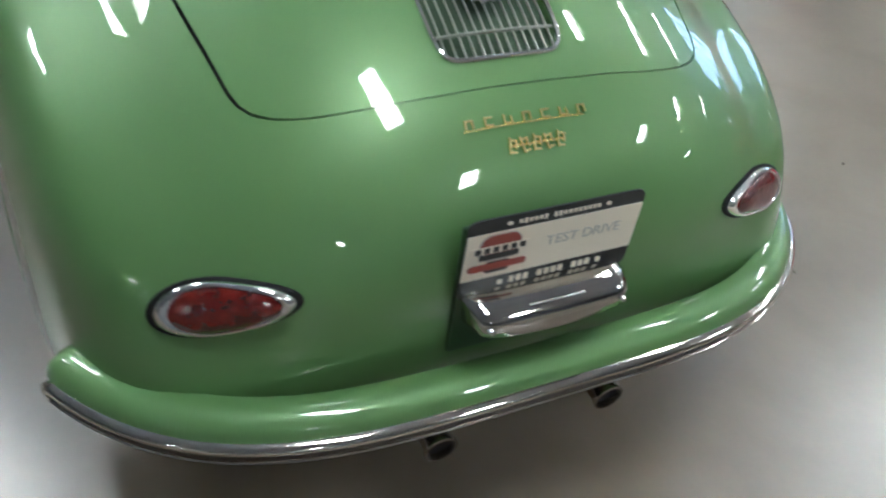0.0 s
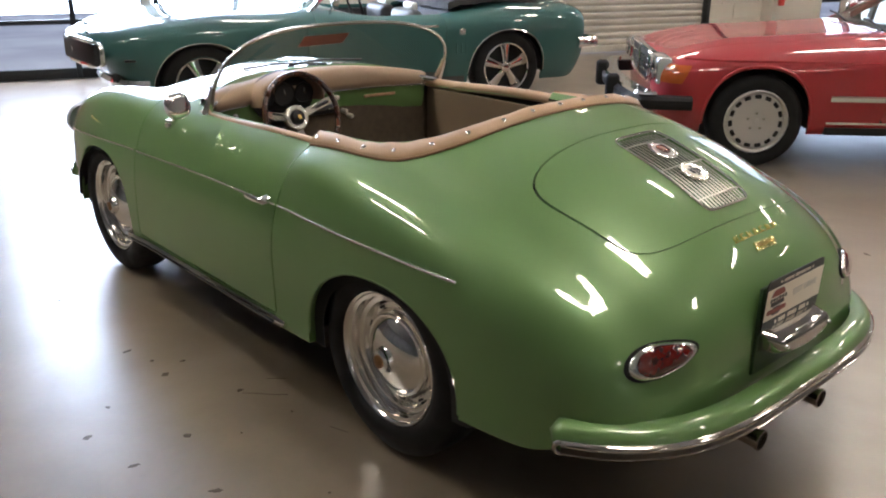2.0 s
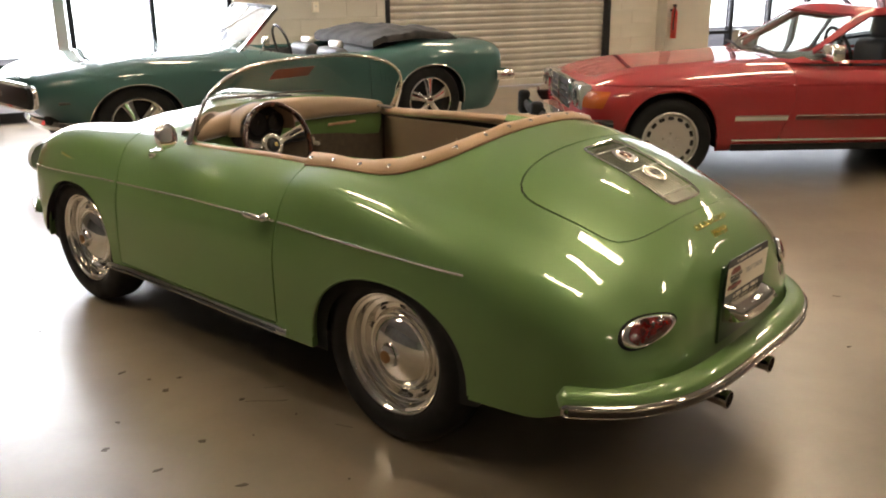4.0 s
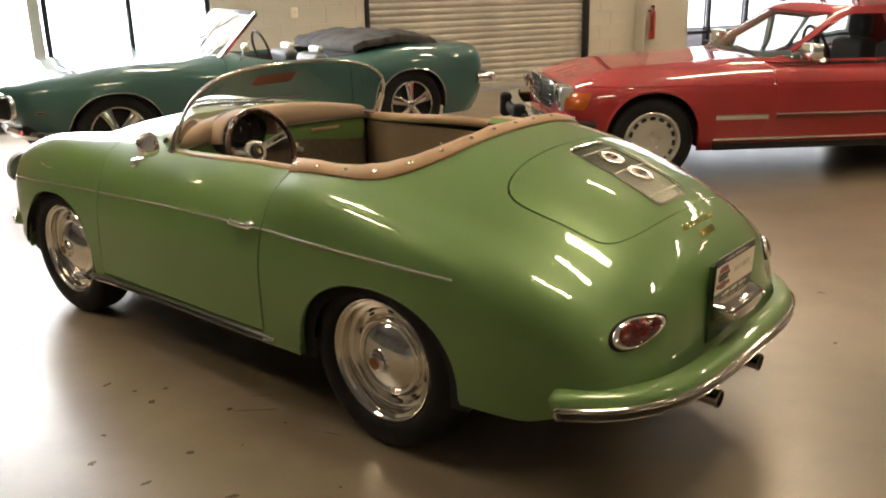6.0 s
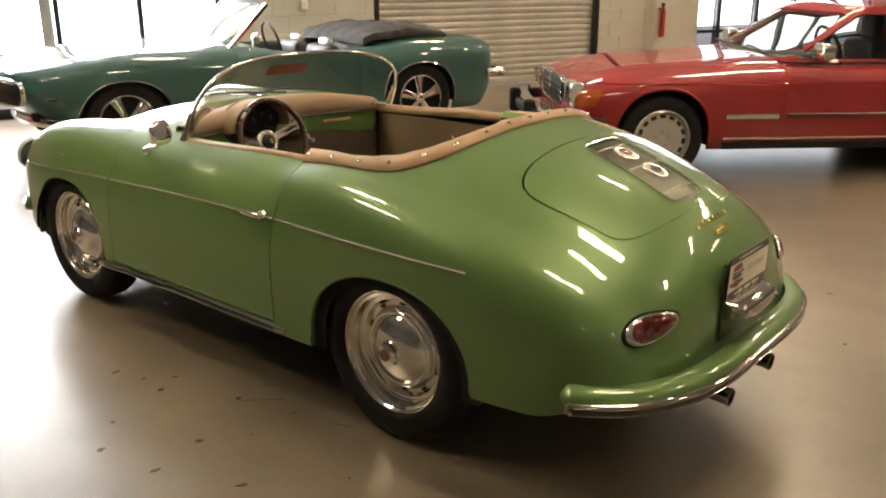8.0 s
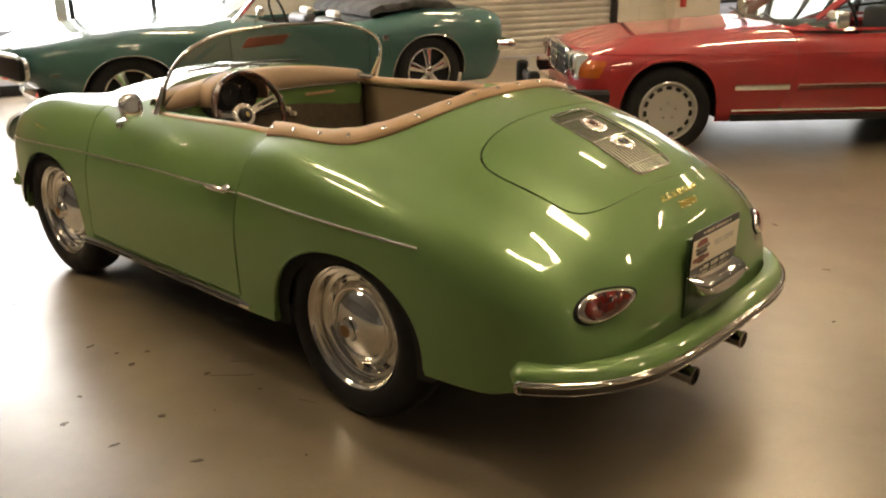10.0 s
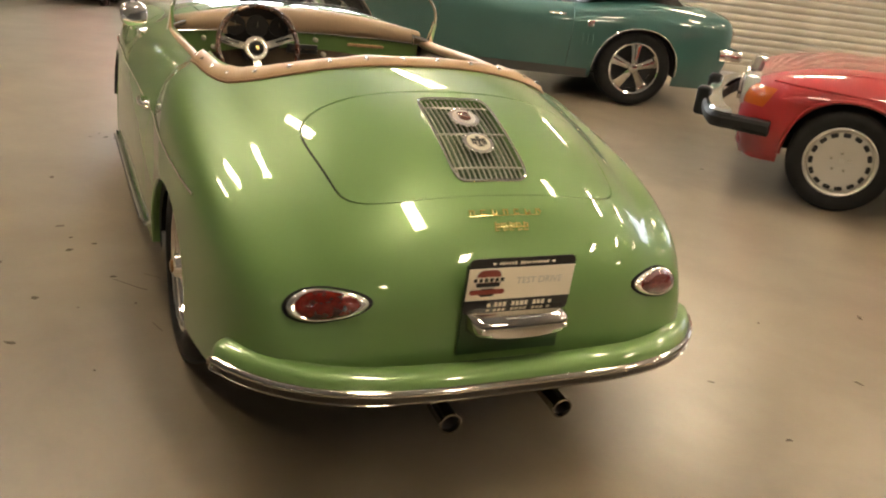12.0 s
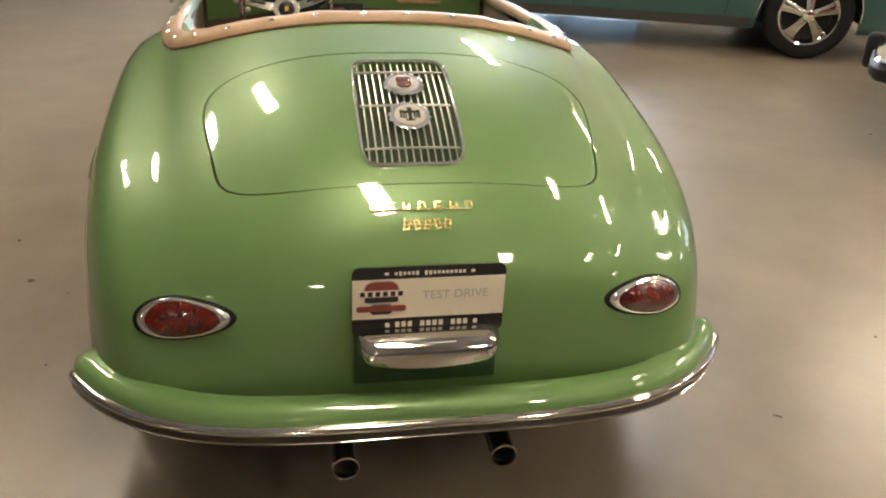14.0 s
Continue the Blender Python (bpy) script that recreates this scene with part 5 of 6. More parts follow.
for side in (-1, 1):
    d = mesh_ob("door", *lip(trim(tdoors, lambda x, y, z: x * side), teal_f, 0.03), TEAL, teal)
    xe = edge_of(teal_f, 0.78, 0.735)
    part("door_handle", sweep(spline([(side * (xe - 0.004), 0.70, 0.735), (side * (xe + 0.03), 0.72, 0.738), (side * (xe + 0.03), 0.80, 0.738), (side * (xe - 0.002), 0.84, 0.735)], 5), circle(0.010, 8)), CHROME, d)
    part("door_card", box(side * 0.715, 1.20, 0.56, 0.04, 1.10, 0.44, 0.01), VINYL, d)
    for k in range(3):
        xe = edge_of(teal_f, 0.50 - 0.045 * k, 0.55)
        part("gill", box(side * (xe + 0.003), 0.52 - 0.045 * k, 0.55, 0.008, 0.010, 0.11, 0.003, seg=1), TEAL, teal)
    part("quarter_emblem", box(side * (edge_of(teal_f, 0.47, 0.68) + 0.002), 0.47, 0.68, 0.008, 0.06, 0.05, 0.003, seg=1), CHROME, teal)
    for cy, top_z in ((0.0, 0.685), (2.74, 0.675)):
        pts = []
        for i in range(27):
            t = math.pi * i / 26
            c, s_ = math.cos(t), max(0.0, math.sin(t))
            y, z = cy + 0.385 * math.copysign(abs(c) ** (2 / 2.2), c), 0.30 + (top_z - 0.30) * s_ ** (2 / 2.2)
            pts.append((side * (edge_of(teal_f, y, z) + 0.001), y, z))
        part("arch_trim", sweep(pts, circle(0.006, 8), up=(side, 0, 0)), CHROME, teal, "thin chrome wheel arch trim")
        n_, rings, bm = 20, [], bmesh.new()
        for r, a in ((0.375, 0.02), (0.375, 0.30), (0.02, 0.30)):
            rings.append([bm.verts.new((side * (0.88 - a), cy + r * math.cos(math.pi * i / n_), 0.29 + r * math.sin(math.pi * i / n_))) for i in range(n_ + 1)])
        for a, b in zip(rings, rings[1:]):
            for i in range(n_):
                bm.faces.new((a[i], a[i + 1], b[i + 1], b[i]))
        part("wheel_well", bm, UNDER, teal)
    pts = [(side * (edge_of(teal_f, 0.42 + 1.9 * i / 12, 0.255) + 0.003), 0.42 + 1.9 * i / 12, 0.25) for i in range(13)]
    part("rocker_moulding", sweep(pts, [(-0.006, -0.045), (0.006, -0.045), (0.008, 0.0), (0.004, 0.04), (-0.006, 0.04)]), mat("dull_rocker", (0.06, 0.06, 0.058), 0.5, 0.6), teal, "dull dark rocker moulding")
    part("side_marker", box(side * (edge_of(teal_f, 3.28, 0.56) + 0.002), 3.28, 0.56, 0.01, 0.11, 0.02, 0.003, seg=1), CHROME, teal)
    part("door_mirror", lathe([(0.001, 0.04), (0.04, 0.03), (0.052, 0.0), (0.050, -0.012), (0.001, -0.012)], 20, pose(side * 0.86, 1.62, 0.965), axis="Y"), CHROME, teal)
    part("mirror_stalk", sweep([(side * 0.80, 1.66, 0.86), (side * 0.85, 1.64, 0.93)], circle(0.011, 8)), CHROME, teal)
    part("tail_lamp", box(side * 0.46, -0.905, 0.68, 0.44, 0.04, 0.12, 0.02), LENS, teal)
    part("bucket_seat", box(side * 0.36, 0.80, 0.62, 0.50, 0.16, 0.46, 0.06, m=pose(0, 0, 0, 0, 0, 0), seg=3), VINYL, teal)
    part("head_rest", box(side * 0.36, 0.76, 0.872, 0.24, 0.07, 0.08, 0.03, seg=3), RIMGREY, teal)
path = even(spline([(-0.885, -0.74, 0.54), (-0.885, -0.84, 0.54), (-0.82, -0.95, 0.54), (0, -0.98, 0.54), (0.82, -0.95, 0.54), (0.885, -0.84, 0.54), (0.885, -0.74, 0.54)], 12), 60)
part("rear_bumper", sweep(path, [(-0.02, -0.045), (0.018, -0.045), (0.032, -0.02), (0.032, 0.02), (0.015, 0.045), (-0.02, 0.045)]), CHROME, teal, "chrome wrap-round bumper")
nose = even(spline([(-0.81, 3.16, 0.36), (-0.78, 3.27, 0.36), (-0.52, 3.41, 0.36), (0, 3.49, 0.36), (0.52, 3.41, 0.36), (0.78, 3.27, 0.36), (0.81, 3.16, 0.36)], 12), 60)
part("front_bumper", sweep(nose, [(0.03, -0.035), (-0.015, -0.035), (-0.03, 0.0), (-0.015, 0.035), (0.03, 0.035)]), CHROME, teal, "chrome front bumper")
for side in (-1, 1):
    ring_ = [Vector((side * (0.44 + 0.40 * a), 3.705 - 0.25 * ((0.44 + 0.40 * a) / 0.9) ** 2, 0.610 + 0.095 * b)) for a, b in rounded_rect(2.0, 2.0, 0.5, 4)]
    part("grille_surround", sweep(ring_, circle(0.020, 8), closed=True, up=(0, 1, 0)), CHROME, teal)
    part("grille", box(0, 0, 0, 0.78, 0.05, 0.175, 0.02, m=pose(side * 0.44, 3.625, 0.610, 0, 0, -side * 15)), BLACK, teal)
    for dx in (0.28, 0.62):
        part("head_lamp", lathe([(0.082, -0.02), (0.085, 0.01), (0.06, 0.022), (0.001, 0.03)], 24, pose(side * dx, 3.69 - 0.31 * dx * dx, 0.610, 0, 0, -side * 15), axis="Y"), HEADLAMP, teal)
# raked windscreen
bm = bmesh.new()
wb = [Vector((0.70 * t, 1.80 + 0.14 * (1 - t * t), 0.885 + 0.02 * (1 - t * t))) for t in [i / 12 - 1 for i in range(25)]]
wt = [Vector((0.60 * t, 1.42 + 0.08 * (1 - t * t), 1.235 + 0.02 * (1 - t * t))) for t in [i / 12 - 1 for i in range(25)]]
rows = [[bm.verts.new(a.lerp(b, k / 4)) for k in range(5)] for a, b in zip(wb, wt)]
for p, q in zip(rows, rows[1:]):
    for j in range(4):
        bm.faces.new((p[j], q[j], q[j + 1], p[j + 1]))
tg = part("windscreen", bm, CLEAR, teal)
tg.visible_shadow = False
part("windscreen_header", sweep(wt, [(-0.012, -0.03), (0.012, -0.03), (0.014, 0.012), (-0.014, 0.012)]), VINYL, teal)
for a, b in ((wb[0], wt[0]), (wb[-1], wt[-1])):
    part("windscreen_pillar", sweep([a + (a - b) * 0.05, a.lerp(b, 0.5), b], [(-0.014, -0.018), (0.014, -0.018), (0.014, 0.018), (-0.014, 0.018)]), CHROME, teal)
part("dashboard", box(0, 1.58, 0.76, 1.36, 0.30, 0.20, 0.05, seg=3), VINYL, teal)
part("cabin_floor", box(0, 0.92, 0.30, 1.40, 1.36, 0.06), UNDER, teal)
part("rear_seat", box(0, 0.32, 0.66, 1.20, 0.22, 0.40, 0.06, seg=3), VINYL, teal)
stw = [Vector((-0.36 + 0.19 * math.cos(a), 1.30 + 0.05 * math.sin(a), 0.90 + 0.17 * math.sin(a))) for a in [2 * math.pi * i / 32 for i in range(32)]]
part("steering_wheel", sweep(stw, circle(0.012, 8), closed=True, up=(0, 1, 0)), BLACK, teal)
# folded top: a soft heap of cloth
bm = bmesh.new()
rows = []
for i in range(45):
    t = -1 + 2 * i / 44
    x = 0.72 * t
    row = []
    for k in range(17):
        s_ = k / 16
        y = -0.38 + 0.92 * s_
        h = 0.105 * max(0.0, math.sin(math.pi * s_**0.8)) ** 0.55 * (1 - 0.35 * abs(t) ** 6)
        h *= 1 + 0.30 * noise.noise(Vector((x * 3.1, y * 6.0, 0.3)))
        z = 0.915 + h + 0.018 * noise.noise(Vector((x * 7, y * 15, 1.7)))
        row.append(bm.verts.new((x, y, z)))
    rows.append(row)
for p, q in zip(rows, rows[1:]):
    for j in range(16):
        bm.faces.new((p[j], q[j], q[j + 1], p[j + 1]))
ext = bmesh.ops.extrude_face_region(bm, geom=bm.faces[:])
bmesh.ops.translate(bm, vec=(0, 0, -0.06), verts=[g for g in ext["geom"] if isinstance(g, bmesh.types.BMVert)])
part("folded_top", bm, SOFTTOP, teal, "folded black cloth top", sharp=80)
tw = spoked_wheel("wheel", 0.335, 0.228, 5, ALU)
set_wheels(tw, teal, [(-0.765, 0.0), (-0.765, 2.74), (0.765, 0.0), (0.765, 2.74)], 0.335)


# ---- the red coupe ----
RW = 0.90
TINT = mat("tinted_glass", (0.50, 0.55, 0.52), 0.0)
bsdf(TINT).inputs["Transmission Weight"].default_value = 1.0
bsdf(TINT).inputs["IOR"].default_value = 1.02
bsdf(TINT).inputs["Coat Weight"].default_value = 1.0


def red_top(y):
    return 0.895 - 0.05 * ease(1.6, 2.6, y) - 0.085 * ease(2.5, 3.3, y) - 0.03 * ease(0.0, -1.1, y)


def red_f(x, y, z):
    low = np.clip((0.50 - z) / 0.28, 0, 2)
    flare = 0.018 * np.exp(-((y / 0.30) ** 2)) + 0.018 * np.exp(-(((y - 2.53) / 0.30) ** 2))
    W = RW * (1 - 0.045 * low**2) * (1 - 0.035 * np.clip((0.71 - z) / 0.42, 0, 1)) + flare * (np.abs(z - 0.55) < 0.3) * np.cos(np.clip((z - 0.55) / 0.3, -1, 1) * math.pi / 2)
    X = np.abs(x) / W
    U = np.where(y < 1.1, (1.1 - y) / (2.15 - 0.08 * low**2), (y - 1.1) / (2.10 - 0.05 * low**2))
    crown = 1 - 0.07 * np.clip((np.abs(x) - 0.45) / 0.45, 0, 1) ** 2 * ease(1.2, 2.0, y)
    Z = np.clip((z - 0.50) / ((red_top(y) - 0.50) * crown), 0, None)
    hull = ((X**9 + U**20) ** (4.5 / 10) + Z**4.5) ** (1 / 4.5) - 1
    return np.maximum(hull, (0.215 - z) * 2)


def cabin_f(x, y, z):
    """The greenhouse: windscreen, hard roof and rear window in one form."""
    k = np.clip((z - 0.86) / 0.42, 0, 1.2)
    W = 0.80 - 0.17 * k
    y0, y1 = -0.28 + 0.36 * k, 1.70 - 0.70 * k
    X, U = np.abs(x) / W, np.abs(y - (y0 + y1) / 2) / ((y1 - y0) / 2)
    side = (X**7 + U**7) ** (1 / 7) - 1
    roof = (z - (1.285 - 0.03 * (x / 0.7) ** 2 - 0.05 * ((y - 0.50) / 0.8) ** 2)) * 2.5
    return np.maximum(np.maximum(side, roof) - 0.0025, (0.80 - z) * 2)


RED_AT = pose(5.745, -0.14, 0, 0, 0, 44.0)
red = thing("red_coupe", "bright red two-seat coupe with chrome trim and black bumpers", "car", RED_AT)
rb = shell(red_f, (-0.2, 2.4), 0.52, 120, 24, 90)
r_arch = lambda x, y, z: np.minimum(sup(y / 0.36, np.where(z > 0.29, (z - 0.29) / 0.385, 0), 2.3), sup((y - 2.53) / 0.365, np.where(z > 0.29, (z - 0.29) / 0.395, 0), 2.3)) - 1
r_door = lambda x, y, z: np.minimum(np.minimum(y - 0.50, (1.62 + 0.10 * np.clip((0.6 - z) / 0.3, 0, 1)) - y), np.minimum(z - 0.30, np.abs(x) - 0.5)) * 2
r_hood = lambda x, y, z: np.where(z > 0.62, 1 - sup(x / 0.66, (y - 2.52) / 0.70, 10), -1.0)
r_cab = lambda x, y, z: np.where(z > 0.7, 1 - sup(x / 0.76, (y - 0.71) / 0.95, 8), -1.0)
rb = trim(rb, r_arch)
rb = trim(rb, lambda x, y, z: np.minimum(z - 0.22, -r_cab(x, y, z)))
rdoors = trim(rb, lambda x, y, z: r_door(x, y, z) - 0.008)
rb = trim(rb, lambda x, y, z: -r_door(x, y, z))
rhood = trim(rb, lambda x, y, z: r_hood(x, y, z) - 0.006)
rb = trim(rb, lambda x, y, z: -r_hood(x, y, z))
mesh_ob("body", *lip(rb, red_f, 0.03), RED, red)
mesh_ob("hood", *lip(rhood, red_f, 0.02), RED, red)
part("engine_bay", box(0, 2.45, 0.50, 1.34, 1.4, 0.44, 0.08), SEAM, red)
part("trunk_shell", box(0, -0.5, 0.52, 1.3, 0.9, 0.46, 0.08), SEAM, red)
part("underbody", box(0, 1.1, 0.235, 1.50, 2.0, 0.06, 0.02), UNDER, red)
for side in (-1, 1):
    d = mesh_ob("door", *lip(trim(rdoors, lambda x, y, z: x * side), red_f, 0.03), RED, red)
    part("door_handle", box(side * (edge_of(red_f, 0.62, 0.74) + 0.012), 0.64, 0.74, 0.02, 0.16, 0.03, 0.008), CHROME, d)
    part("door_card", box(side * 0.78, 1.05, 0.58, 0.04, 1.0, 0.46, 0.01), VINYL, d)
    for a, b in ((0.52, 1.60), (1.66, 2.06), (-0.75, 0.48 - 0.86)):
        pts = [(side * (edge_of(red_f, a + (b - a) * i / 10, 0.475) + 0.004), a + (b - a) * i / 10, 0.475) for i in range(11)]
        part("side_strip", sweep(pts, [(-0.006, -0.014), (0.005, -0.013), (0.008, 0.0), (0.005, 0.013), (-0.006, 0.014)]), CHROME if a > 1.6 else mat("strip_red_black", (0.10, 0.012, 0.01), 0.3), red, "rubbing strip along the flank")
        pts = [(p[0] + side * 0.006, p[1], 0.495) for p in pts]
        part("strip_edge", sweep(pts, circle(0.0045, 6)), CHROME, red)
    pts = [(side * (edge_of(red_f, 0.42 + 1.64 * i / 12, 0.305) + 0.006), 0.42 + 1.64 * i / 12, 0.305) for i in range(13)]
    part("sill_trim", sweep(pts, [(-0.006, -0.002), (0.006, -0.002), (0.009, 0.005), (0.007, 0.010), (-0.006, 0.011)]), CHROME, red, "chrome sill trim")
    part("sill_rubber", sweep([(p[0] - side * 0.02, p[1], 0.258) for p in pts], [(-0.02, -0.03), (0.02, -0.03), (0.02, 0.02), (-0.02, 0.02)]), BLACK, red)
    for cy, hz in ((0.0, 0.675), (2.53, 0.685)):
        pts = []
        for i in range(27):
            t = math.pi * i / 26
            c, s_ = math.cos(t), max(0.0, math.sin(t))
            y, z = cy + 0.362 * math.copysign(abs(c) ** (2 / 2.3), c), 0.29 + (hz - 0.29) * s_ ** (2 / 2.3)
            pts.append((side * (edge_of(red_f, y, z) - 0.002), y, z))
        part("arch_lip", sweep(pts, circle(0.012, 8), up=(side, 0, 0)), RED, red)
        n_, rings, bm = 20, [], bmesh.new()
        for r, a in ((0.352, 0.03), (0.352, 0.30), (0.02, 0.30)):
            rings.append([bm.verts.new((side * (0.885 - a), cy + r * math.cos(math.pi * i / n_), 0.285 + r * math.sin(math.pi * i / n_))) for i in range(n_ + 1)])
        for a, b in zip(rings, rings[1:]):
            for i in range(n_):
                bm.faces.new((a[i], a[i + 1], b[i + 1], b[i]))
        part("wheel_well", bm, UNDER, red)
    for a, b in ((1.64, 3.02), (0.51, 1.61), (-0.80, 0.49)):
        pts = [(side * (edge_of(red_f, a + (b - a) * i / 12, 0.715) + 0.0005), a + (b - a) * i / 12, 0.715) for i in range(13)]
        part("shoulder_crease", sweep(pts, circle(0.004, 6, 0.008)), RED, red)
    # headlamps with wrap-round amber corners
    part("head_lamp", box(side * 0.595, 3.150, 0.625, 0.31, 0.10, 0.185, 0.02), HEADLAMP, red, "rectangular lamp glass")
    for dx in (0.53, 0.70):
        part("lamp_ring", lathe([(0.072, 0.0), (0.074, 0.012), (0.066, 0.014), (0.05, 0.010), (0.001, 0.018)], 24, pose(side * dx, 3.208, 0.63), axis="Y"), CHROME, red)
    bm = bmesh.new()
    rows = []
    for u in [i / 12 for i in range(13)]:
        row = []
        for v_ in [j / 5 for j in range(6)]:
            z = 0.560 + 0.120 * v_
            yy = 3.178 - u * (0.13 + 0.06 * v_)
            xx = edge_of(red_f, yy, z) + 0.005
            row.append(bm.verts.new((side * xx, yy, z)))
        rows.append(row)
    for p, q in zip(rows, rows[1:]):
        for j in range(5):
            bm.faces.new((p[j], q[j], q[j + 1], p[j + 1]))
    part("corner_lamp", bm, AMBER, red, "wrap-round amber corner lamp")
    part("tail_lamp", box(side * 0.66, -1.02, 0.60, 0.40, 0.06, 0.18, 0.02), LENS, red)
    part("seat", box(side * 0.36, 0.36, 0.66, 0.50, 0.18, 0.60, 0.06, seg=3), VINYL, red)
    part("headrest", box(side * 0.36, 0.32, 1.06, 0.26, 0.11, 0.20, 0.05, seg=3), VINYL, red)
    part("door_mirror", box(side * 0.90, 1.38, 0.945, 0.20, 0.10, 0.12, 0.03, seg=3), CHROME, red, "chrome door mirror")
    part("mirror_foot", box(side * 0.83, 1.39, 0.90, 0.08, 0.06, 0.05, 0.015), BLACK, red)
part("grille", box(0, 3.175, 0.615, 0.80, 0.06, 0.21, 0.02), BLACK, red)
for z in (0.57, 0.615, 0.66):
    part("grille_bar", box(0, 3.21, z, 0.78, 0.012, 0.012, 0.004), CHROME, red)
part("grille_upright", box(0, 3.215, 0.615, 0.03, 0.012, 0.20, 0.004), CHROME, red)
part("grille_surround", sweep([Vector((x, 3.202, 0.615 + z)) for x, z in rounded_rect(0.82, 0.215, 0.03, 4)], circle(0.013, 8), closed=True, up=(0, 1, 0)), CHROME, red)
fb = even(spline([(-0.92, 2.98, 0.44), (-0.90, 3.20, 0.44), (-0.82, 3.33, 0.44), (0, 3.42, 0.44), (0.82, 3.33, 0.44), (0.90, 3.20, 0.44), (0.92, 2.98, 0.44)], 12), 60)
bmp = part("front_bumper", sweep(fb, [(0.06, -0.045), (-0.03, -0.045), (-0.052, -0.02), (-0.052, 0.02), (-0.03, 0.04), (0.06, 0.04)]), RUBBER, red, "deep black rubber bumper with chrome top")
part("bumper_chrome", sweep(fb[6:-6], [(0.065, 0.042), (-0.030, 0.043), (-0.040, 0.056), (-0.028, 0.072), (0.065, 0.075)]), CHROME, bmp)
for side in (-1, 1):
    part("over_rider", box(side * 0.36, 3.45, 0.45, 0.10, 0.10, 0.20, 0.03, seg=3), RUBBER, bmp)
rbp = even(spline([(-0.92, -0.78, 0.46), (-0.90, -1.06, 0.46), (-0.80, -1.20, 0.46), (0, -1.26, 0.46), (0.80, -1.20, 0.46), (0.90, -1.06, 0.46), (0.92, -0.78, 0.46)], 12), 60)
part("rear_bumper", sweep(rbp, [(-0.06, -0.07), (0.03, -0.07), (0.055, -0.03), (0.055, 0.03), (0.03, 0.065), (-0.06, 0.065)]), RUBBER, red, "deep black rubber bumper")
part("front_valance", box(0, 3.09, 0.33, 1.50, 0.16, 0.14, 0.05, seg=3), RED, red)
# cabin: roof and pillars painted, the rest glass
cs = shell(cabin_f, (0.25, 0.9), 1.0, 100, 22, 40)
cs = trim(cs, lambda x, y, z: z - 0.86)
kz = lambda z: np.clip((z - 0.86) / 0.42, 0, 1.2)


def screen_g(x, y, z):
    """Positive where there is glass."""
    k = kz(z)
    W, y0, y1 = 0.80 - 0.17 * k, -0.28 + 0.36 * k, 1.70 - 0.70 * k
    front = np.minimum(np.minimum(W - 0.065 - np.abs(x), y - (y0 + y1) / 2), np.minimum(1.205 - z, z - 0.885))
    sides = np.minimum(np.minimum(y1 - 0.13 - y, y - y0 - 0.26), np.minimum(1.195 - z, z - 0.882))
    sides = np.where(np.abs(x) > W - 0.075, sides, -1.0)
    back = np.minimum(np.minimum(W - 0.12 - np.abs(x), (y0 + y1) / 2 - y), np.minimum(1.20 - z, z - 0.90))
    return np.maximum(np.maximum(np.where(y > (y0 + y1) / 2, front, -1.0), sides), np.where(y < (y0 + y1) / 2, back, -1.0)) * 4


roofm = trim(cs, lambda x, y, z: -screen_g(x, y, z))
mesh_ob("hard_roof", *lip(roofm, cabin_f, 0.025), RED, red, label="red painted hard roof and pillars")
gl = trim(cs, lambda x, y, z: screen_g(x, y, z))
gob = mesh_ob("cabin_glass", gl[0] - normals(cabin_f, gl[0]) * 0.012, gl[1], TINT, red)
gob.visible_shadow = False
part("headlining", box(0, 0.50, 1.215, 1.10, 0.80, 0.02, 0.008), VINYL, red)
part("dashboard", box(0, 1.38, 0.83, 1.40, 0.34, 0.16, 0.06, seg=3), VINYL, red)
part("cabin_floor", box(0, 0.75, 0.32, 1.5, 1.6, 0.05), UNDER, red)
part("rear_shelf", box(0, -0.06, 0.80, 1.4, 0.36, 0.10, 0.03), VINYL, red)
stw = [Vector((-0.36 + 0.19 * math.cos(a), 1.08 + 0.07 * math.sin(a), 0.93 + 0.17 * math.sin(a))) for a in [2 * math.pi * i / 32 for i in range(32)]]
part("steering_wheel", sweep(stw, circle(0.014, 8), closed=True, up=(0, 1, 0)), BLACK, red)
for s_ in (-1, 1):
    part("wiper", sweep(spline([(0.35 * s_ - 0.28, 1.70, 0.905), (0.35 * s_, 1.66, 0.93), (0.35 * s_ + 0.25, 1.63, 0.935)], 5), circle(0.008, 6)), BLACK, red)
rw_ = spoked_wheel("wheel", 0.315, 0.212, 15, RIMGREY, True)
set_wheels(rw_, red, [(-0.785, 2.53), (-0.785, 0.0), (0.785, 2.53), (0.785, 0.0)], 0.315)


# ---- loose things along the wall and on the floor ----


def in_room(s_, n_, z=0.0, rz=0.0):
    return ROOM @ pose(s_, n_, z, 0, 0, rz)


chest = thing("tool_chest", "red enamelled steel tool chest standing by the wall", "tool chest", in_room(-3.45, 7.30))
part("cabinet", box(0, 0, 0.52, 0.62, 0.46, 0.84, 0.015), CHESTRED, chest)
for k in range(5):
    dr = part("drawer", box(0, -0.235, 0.20 + 0.16 * k, 0.56, 0.02, 0.145, 0.006), CHESTRED, chest)
    part("drawer_pull", box(0, -0.25, 0.255 + 0.16 * k, 0.50, 0.02, 0.014, 0.004), CHROME, dr)
for x in (-0.25, 0.25):
    for y in (-0.17, 0.17):
        part("caster", lathe([(0.001, -0.02), (0.05, -0.02), (0.05, 0.02), (0.001, 0.02)], 16, pose(x, y, 0.05)), BLACK, chest)
reel = thing("hose_reel", "dark coiled hose reel standing by the wall", "hose reel", in_room(-3.06, 7.36))
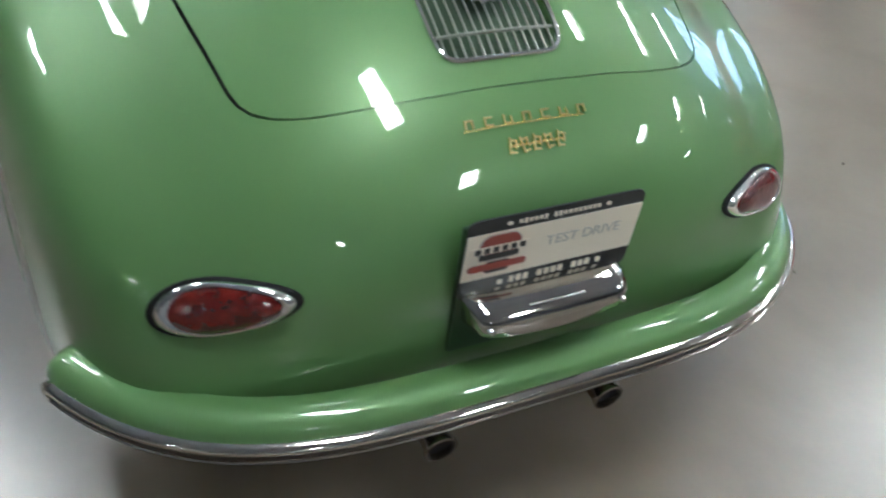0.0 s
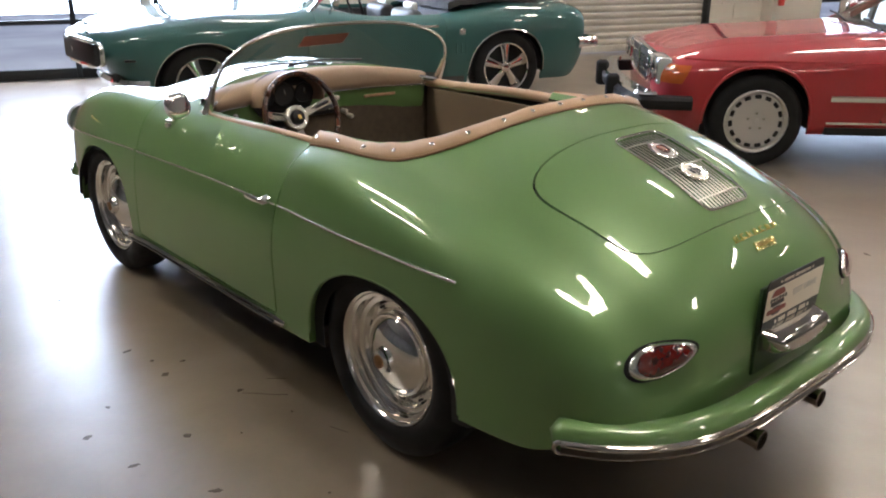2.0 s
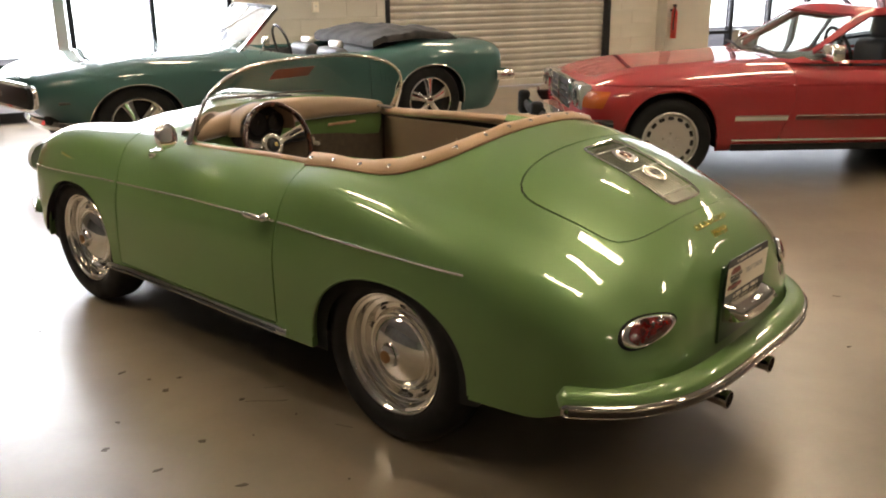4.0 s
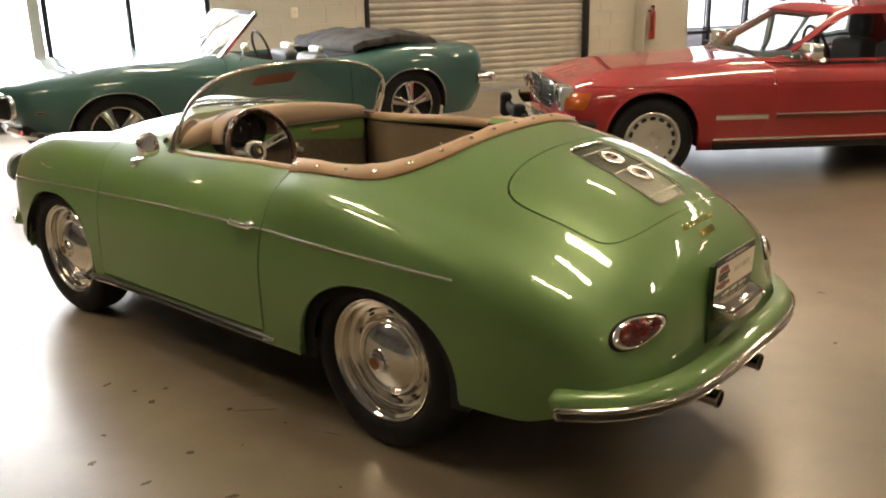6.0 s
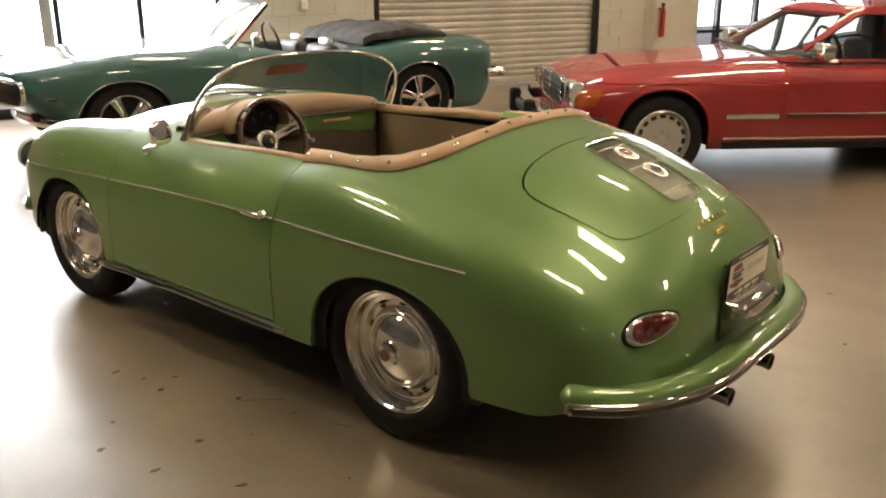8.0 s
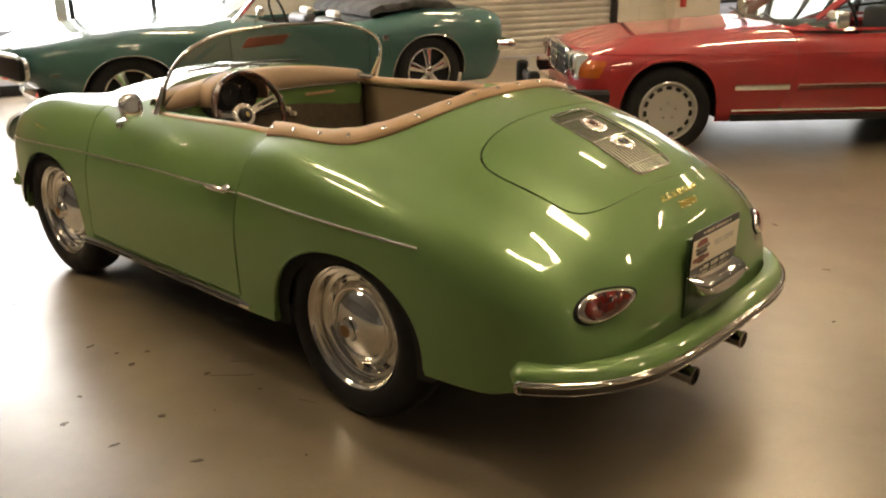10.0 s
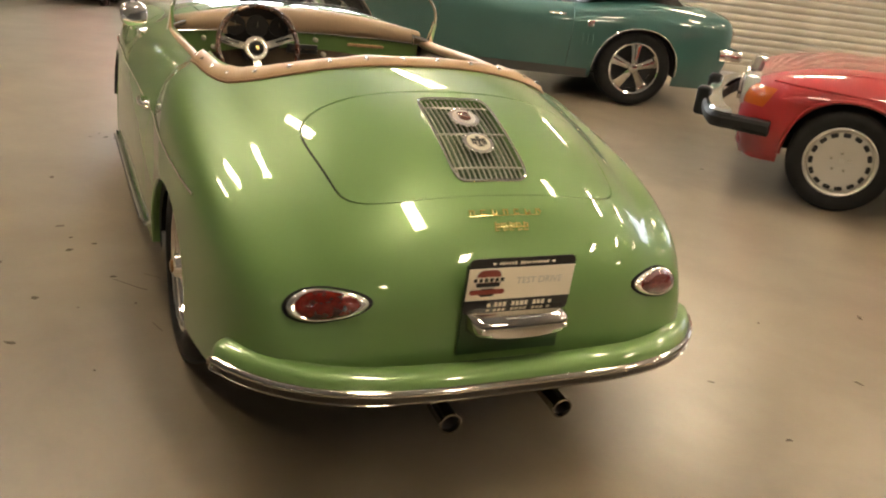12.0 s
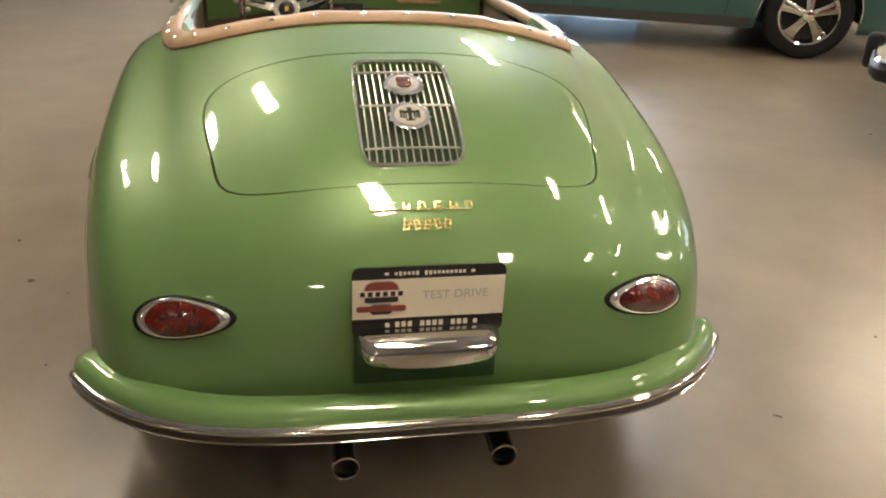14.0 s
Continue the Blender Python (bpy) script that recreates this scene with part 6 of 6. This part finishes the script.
part("coil", lathe([(0.12, -0.07), (0.20, -0.07), (0.215, 0.0), (0.20, 0.07), (0.12, 0.07), (0.10, 0.0)], 28, pose(0, 0, 0.30), closed=True), BLACK, reel)
part("flange", lathe([(0.22, 0.085), (0.23, 0.09), (0.22, 0.095), (0.03, 0.095)], 28, pose(0, 0, 0.30)), BRONZE, reel)
for x in (-0.11, 0.11):
    part("stand_leg", sweep([(x, -0.16, 0.0), (x, 0, 0.32), (x, 0.16, 0.0)], circle(0.012, 8)), BRONZE, reel)
ext_ = thing("fire_extinguisher", "red fire extinguisher hung on the cream wall", "fire extinguisher", in_room(7.46, WALL_AT - 0.295, 0.58))
part("cylinder", lathe([(0.001, 0.0), (0.040, 0.0), (0.046, 0.012), (0.046, 0.36), (0.038, 0.40), (0.022, 0.42), (0.02, 0.45)], 28, axis="Z"), CHESTRED, ext_)
part("valve", box(0, 0, 0.465, 0.04, 0.05, 0.04, 0.008), BLACK, ext_)
part("hose", sweep(spline([(0.0, -0.02, 0.46), (-0.04, -0.05, 0.40), (-0.05, -0.045, 0.25), (-0.045, -0.04, 0.12)], 6), circle(0.010, 8)), BLACK, ext_)
part("wall_hook", box(0, 0.058, 0.40, 0.05, 0.03, 0.03, 0.004), BRONZE, ext_)
hose_ = thing("air_hose", "black rubber air hose hung in a loop on the wall", "hose", in_room(-4.18, WALL_AT - 0.05, 0.0))
part("loop", sweep(spline([(-0.10, 0, 1.35), (-0.13, -0.01, 0.9), (-0.09, -0.02, 0.52), (0.0, -0.02, 0.38), (0.10, -0.02, 0.42), (0.15, -0.01, 0.62), (0.13, 0, 1.35)], 8), circle(0.016, 8)), BLACK, hose_)
part("hook", box(0.015, 0.0, 1.36, 0.30, 0.06, 0.03, 0.008), BRONZE, hose_)
pipe_ = thing("downpipe", "dark painted pipe running up the cream wall", "pipe", in_room(-4.70, WALL_AT - 0.055))
part("tube", lathe([(0.001, 0.0), (0.04, 0.0), (0.04, 3.4), (0.001, 3.4)], 16, axis="Z"), DIMWALL, pipe_)
for z in (0.5, 1.7, 2.9):
    part("bracket", box(0, 0.02, z, 0.12, 0.07, 0.03, 0.004), BRONZE, pipe_)
sw_ = thing("wall_switch", "small cream switch box on the block wall", "switch", in_room(2.0, WALL_AT - 0.03, 1.14))
part("cover", box(0, 0, 0, 0.08, 0.05, 0.12, 0.006), SIGN, sw_)
part("toggle", box(0, -0.03, 0.01, 0.012, 0.016, 0.024, 0.003), SIGNGREY, sw_)


def stain(x, y, w_, h_, seed):
    """A flat blot with a ragged edge."""
    bm = bmesh.new()
    n_ = 28
    ring_ = []
    for i in range(n_):
        a = 2 * math.pi * i / n_
        r = 1 + 0.55 * noise.noise(Vector((math.cos(a) * 1.7 + seed, math.sin(a) * 1.7, seed)))
        ring_.append(bm.verts.new((w_ * r * math.cos(a), h_ * r * math.sin(a), 0)))
    bm.faces.new(ring_)
    ob = part("oil_stain", bm, STAIN, smooth=False)
    ob.matrix_world = pose(x, y, 0.0015, 0, 0, 40 * seed)
    return tagged(ob, "dark dried oil spot on the concrete floor", "stain", "floor stains")


SPOTS = [(-0.752, 2.574, 0.055, 0.02), (-0.705, 2.548, 0.035, 0.012), (-0.784, 2.649, 0.008, 0.006), (-0.835, 2.579, 0.01, 0.006), (-1.049, 1.851, 0.022, 0.01), (-0.99, 1.046, 0.014, 0.009), (-0.902, 0.97, 0.018, 0.008), (-0.998, 0.913, 0.028, 0.01), (-1.247, 0.823, 0.013, 0.009), (-1.127, 0.483, 0.018, 0.013), (-0.854, 0.633, 0.022, 0.01), (-0.795, 0.388, 0.008, 0.006), (-0.988, 0.383, 0.006, 0.005), (-1.324, 0.435, 0.03, 0.008), (-1.369, 0.683, 0.03, 0.01), (-0.959, -0.067, 0.007, 0.005), (-1.199, 0.159, 0.032, 0.010), (-1.027, 1.184, 0.05, 0.014)]
SPOTS += [(2.204, -0.23, 0.035, 0.01), (1.682, -0.693, 0.028, 0.007), (1.096, -0.931, 0.03, 0.006), (1.65, -0.187, 0.01, 0.007), (3.074, 1.926, 0.06, 0.02), (1.084, -0.557, 0.02, 0.006)]
for k, (x, y, w_, h_) in enumerate(SPOTS):
    size = min(math.sqrt(w_ * h_), 0.016) * 0.8
    stain(x, y, size * (1.5 if w_ > 3 * h_ else 1.1), size * (0.7 if w_ > 3 * h_ else 0.9), k * 1.3 + 0.7)


def hairline(points, r=0.0022):
    """A dark drawn-out scratch or crack lying on the floor."""
    pts = [Vector((x, y, 0.0012)) for x, y in points]
    ob = part("floor_scratch", sweep(spline(pts, 5), [(-r, 0.0), (-r * 0.4, 0.0006), (r * 0.4, 0.0006), (r, 0.0)]), STAIN, smooth=False)
    return tagged(ob, "thin dark scratch across the concrete floor", "scratch", "floor scratches")


hairline([(-0.856, 0.609), (-0.811, 0.562), (-0.774, 0.52), (-0.744, 0.496)])
hairline([(-0.739, 0.644), (-0.705, 0.615), (-0.686, 0.597)], 0.0016)
hairline([(-0.753, 0.226), (-0.74, 0.187), (-0.73, 0.159)], 0.0016)

block_courses()
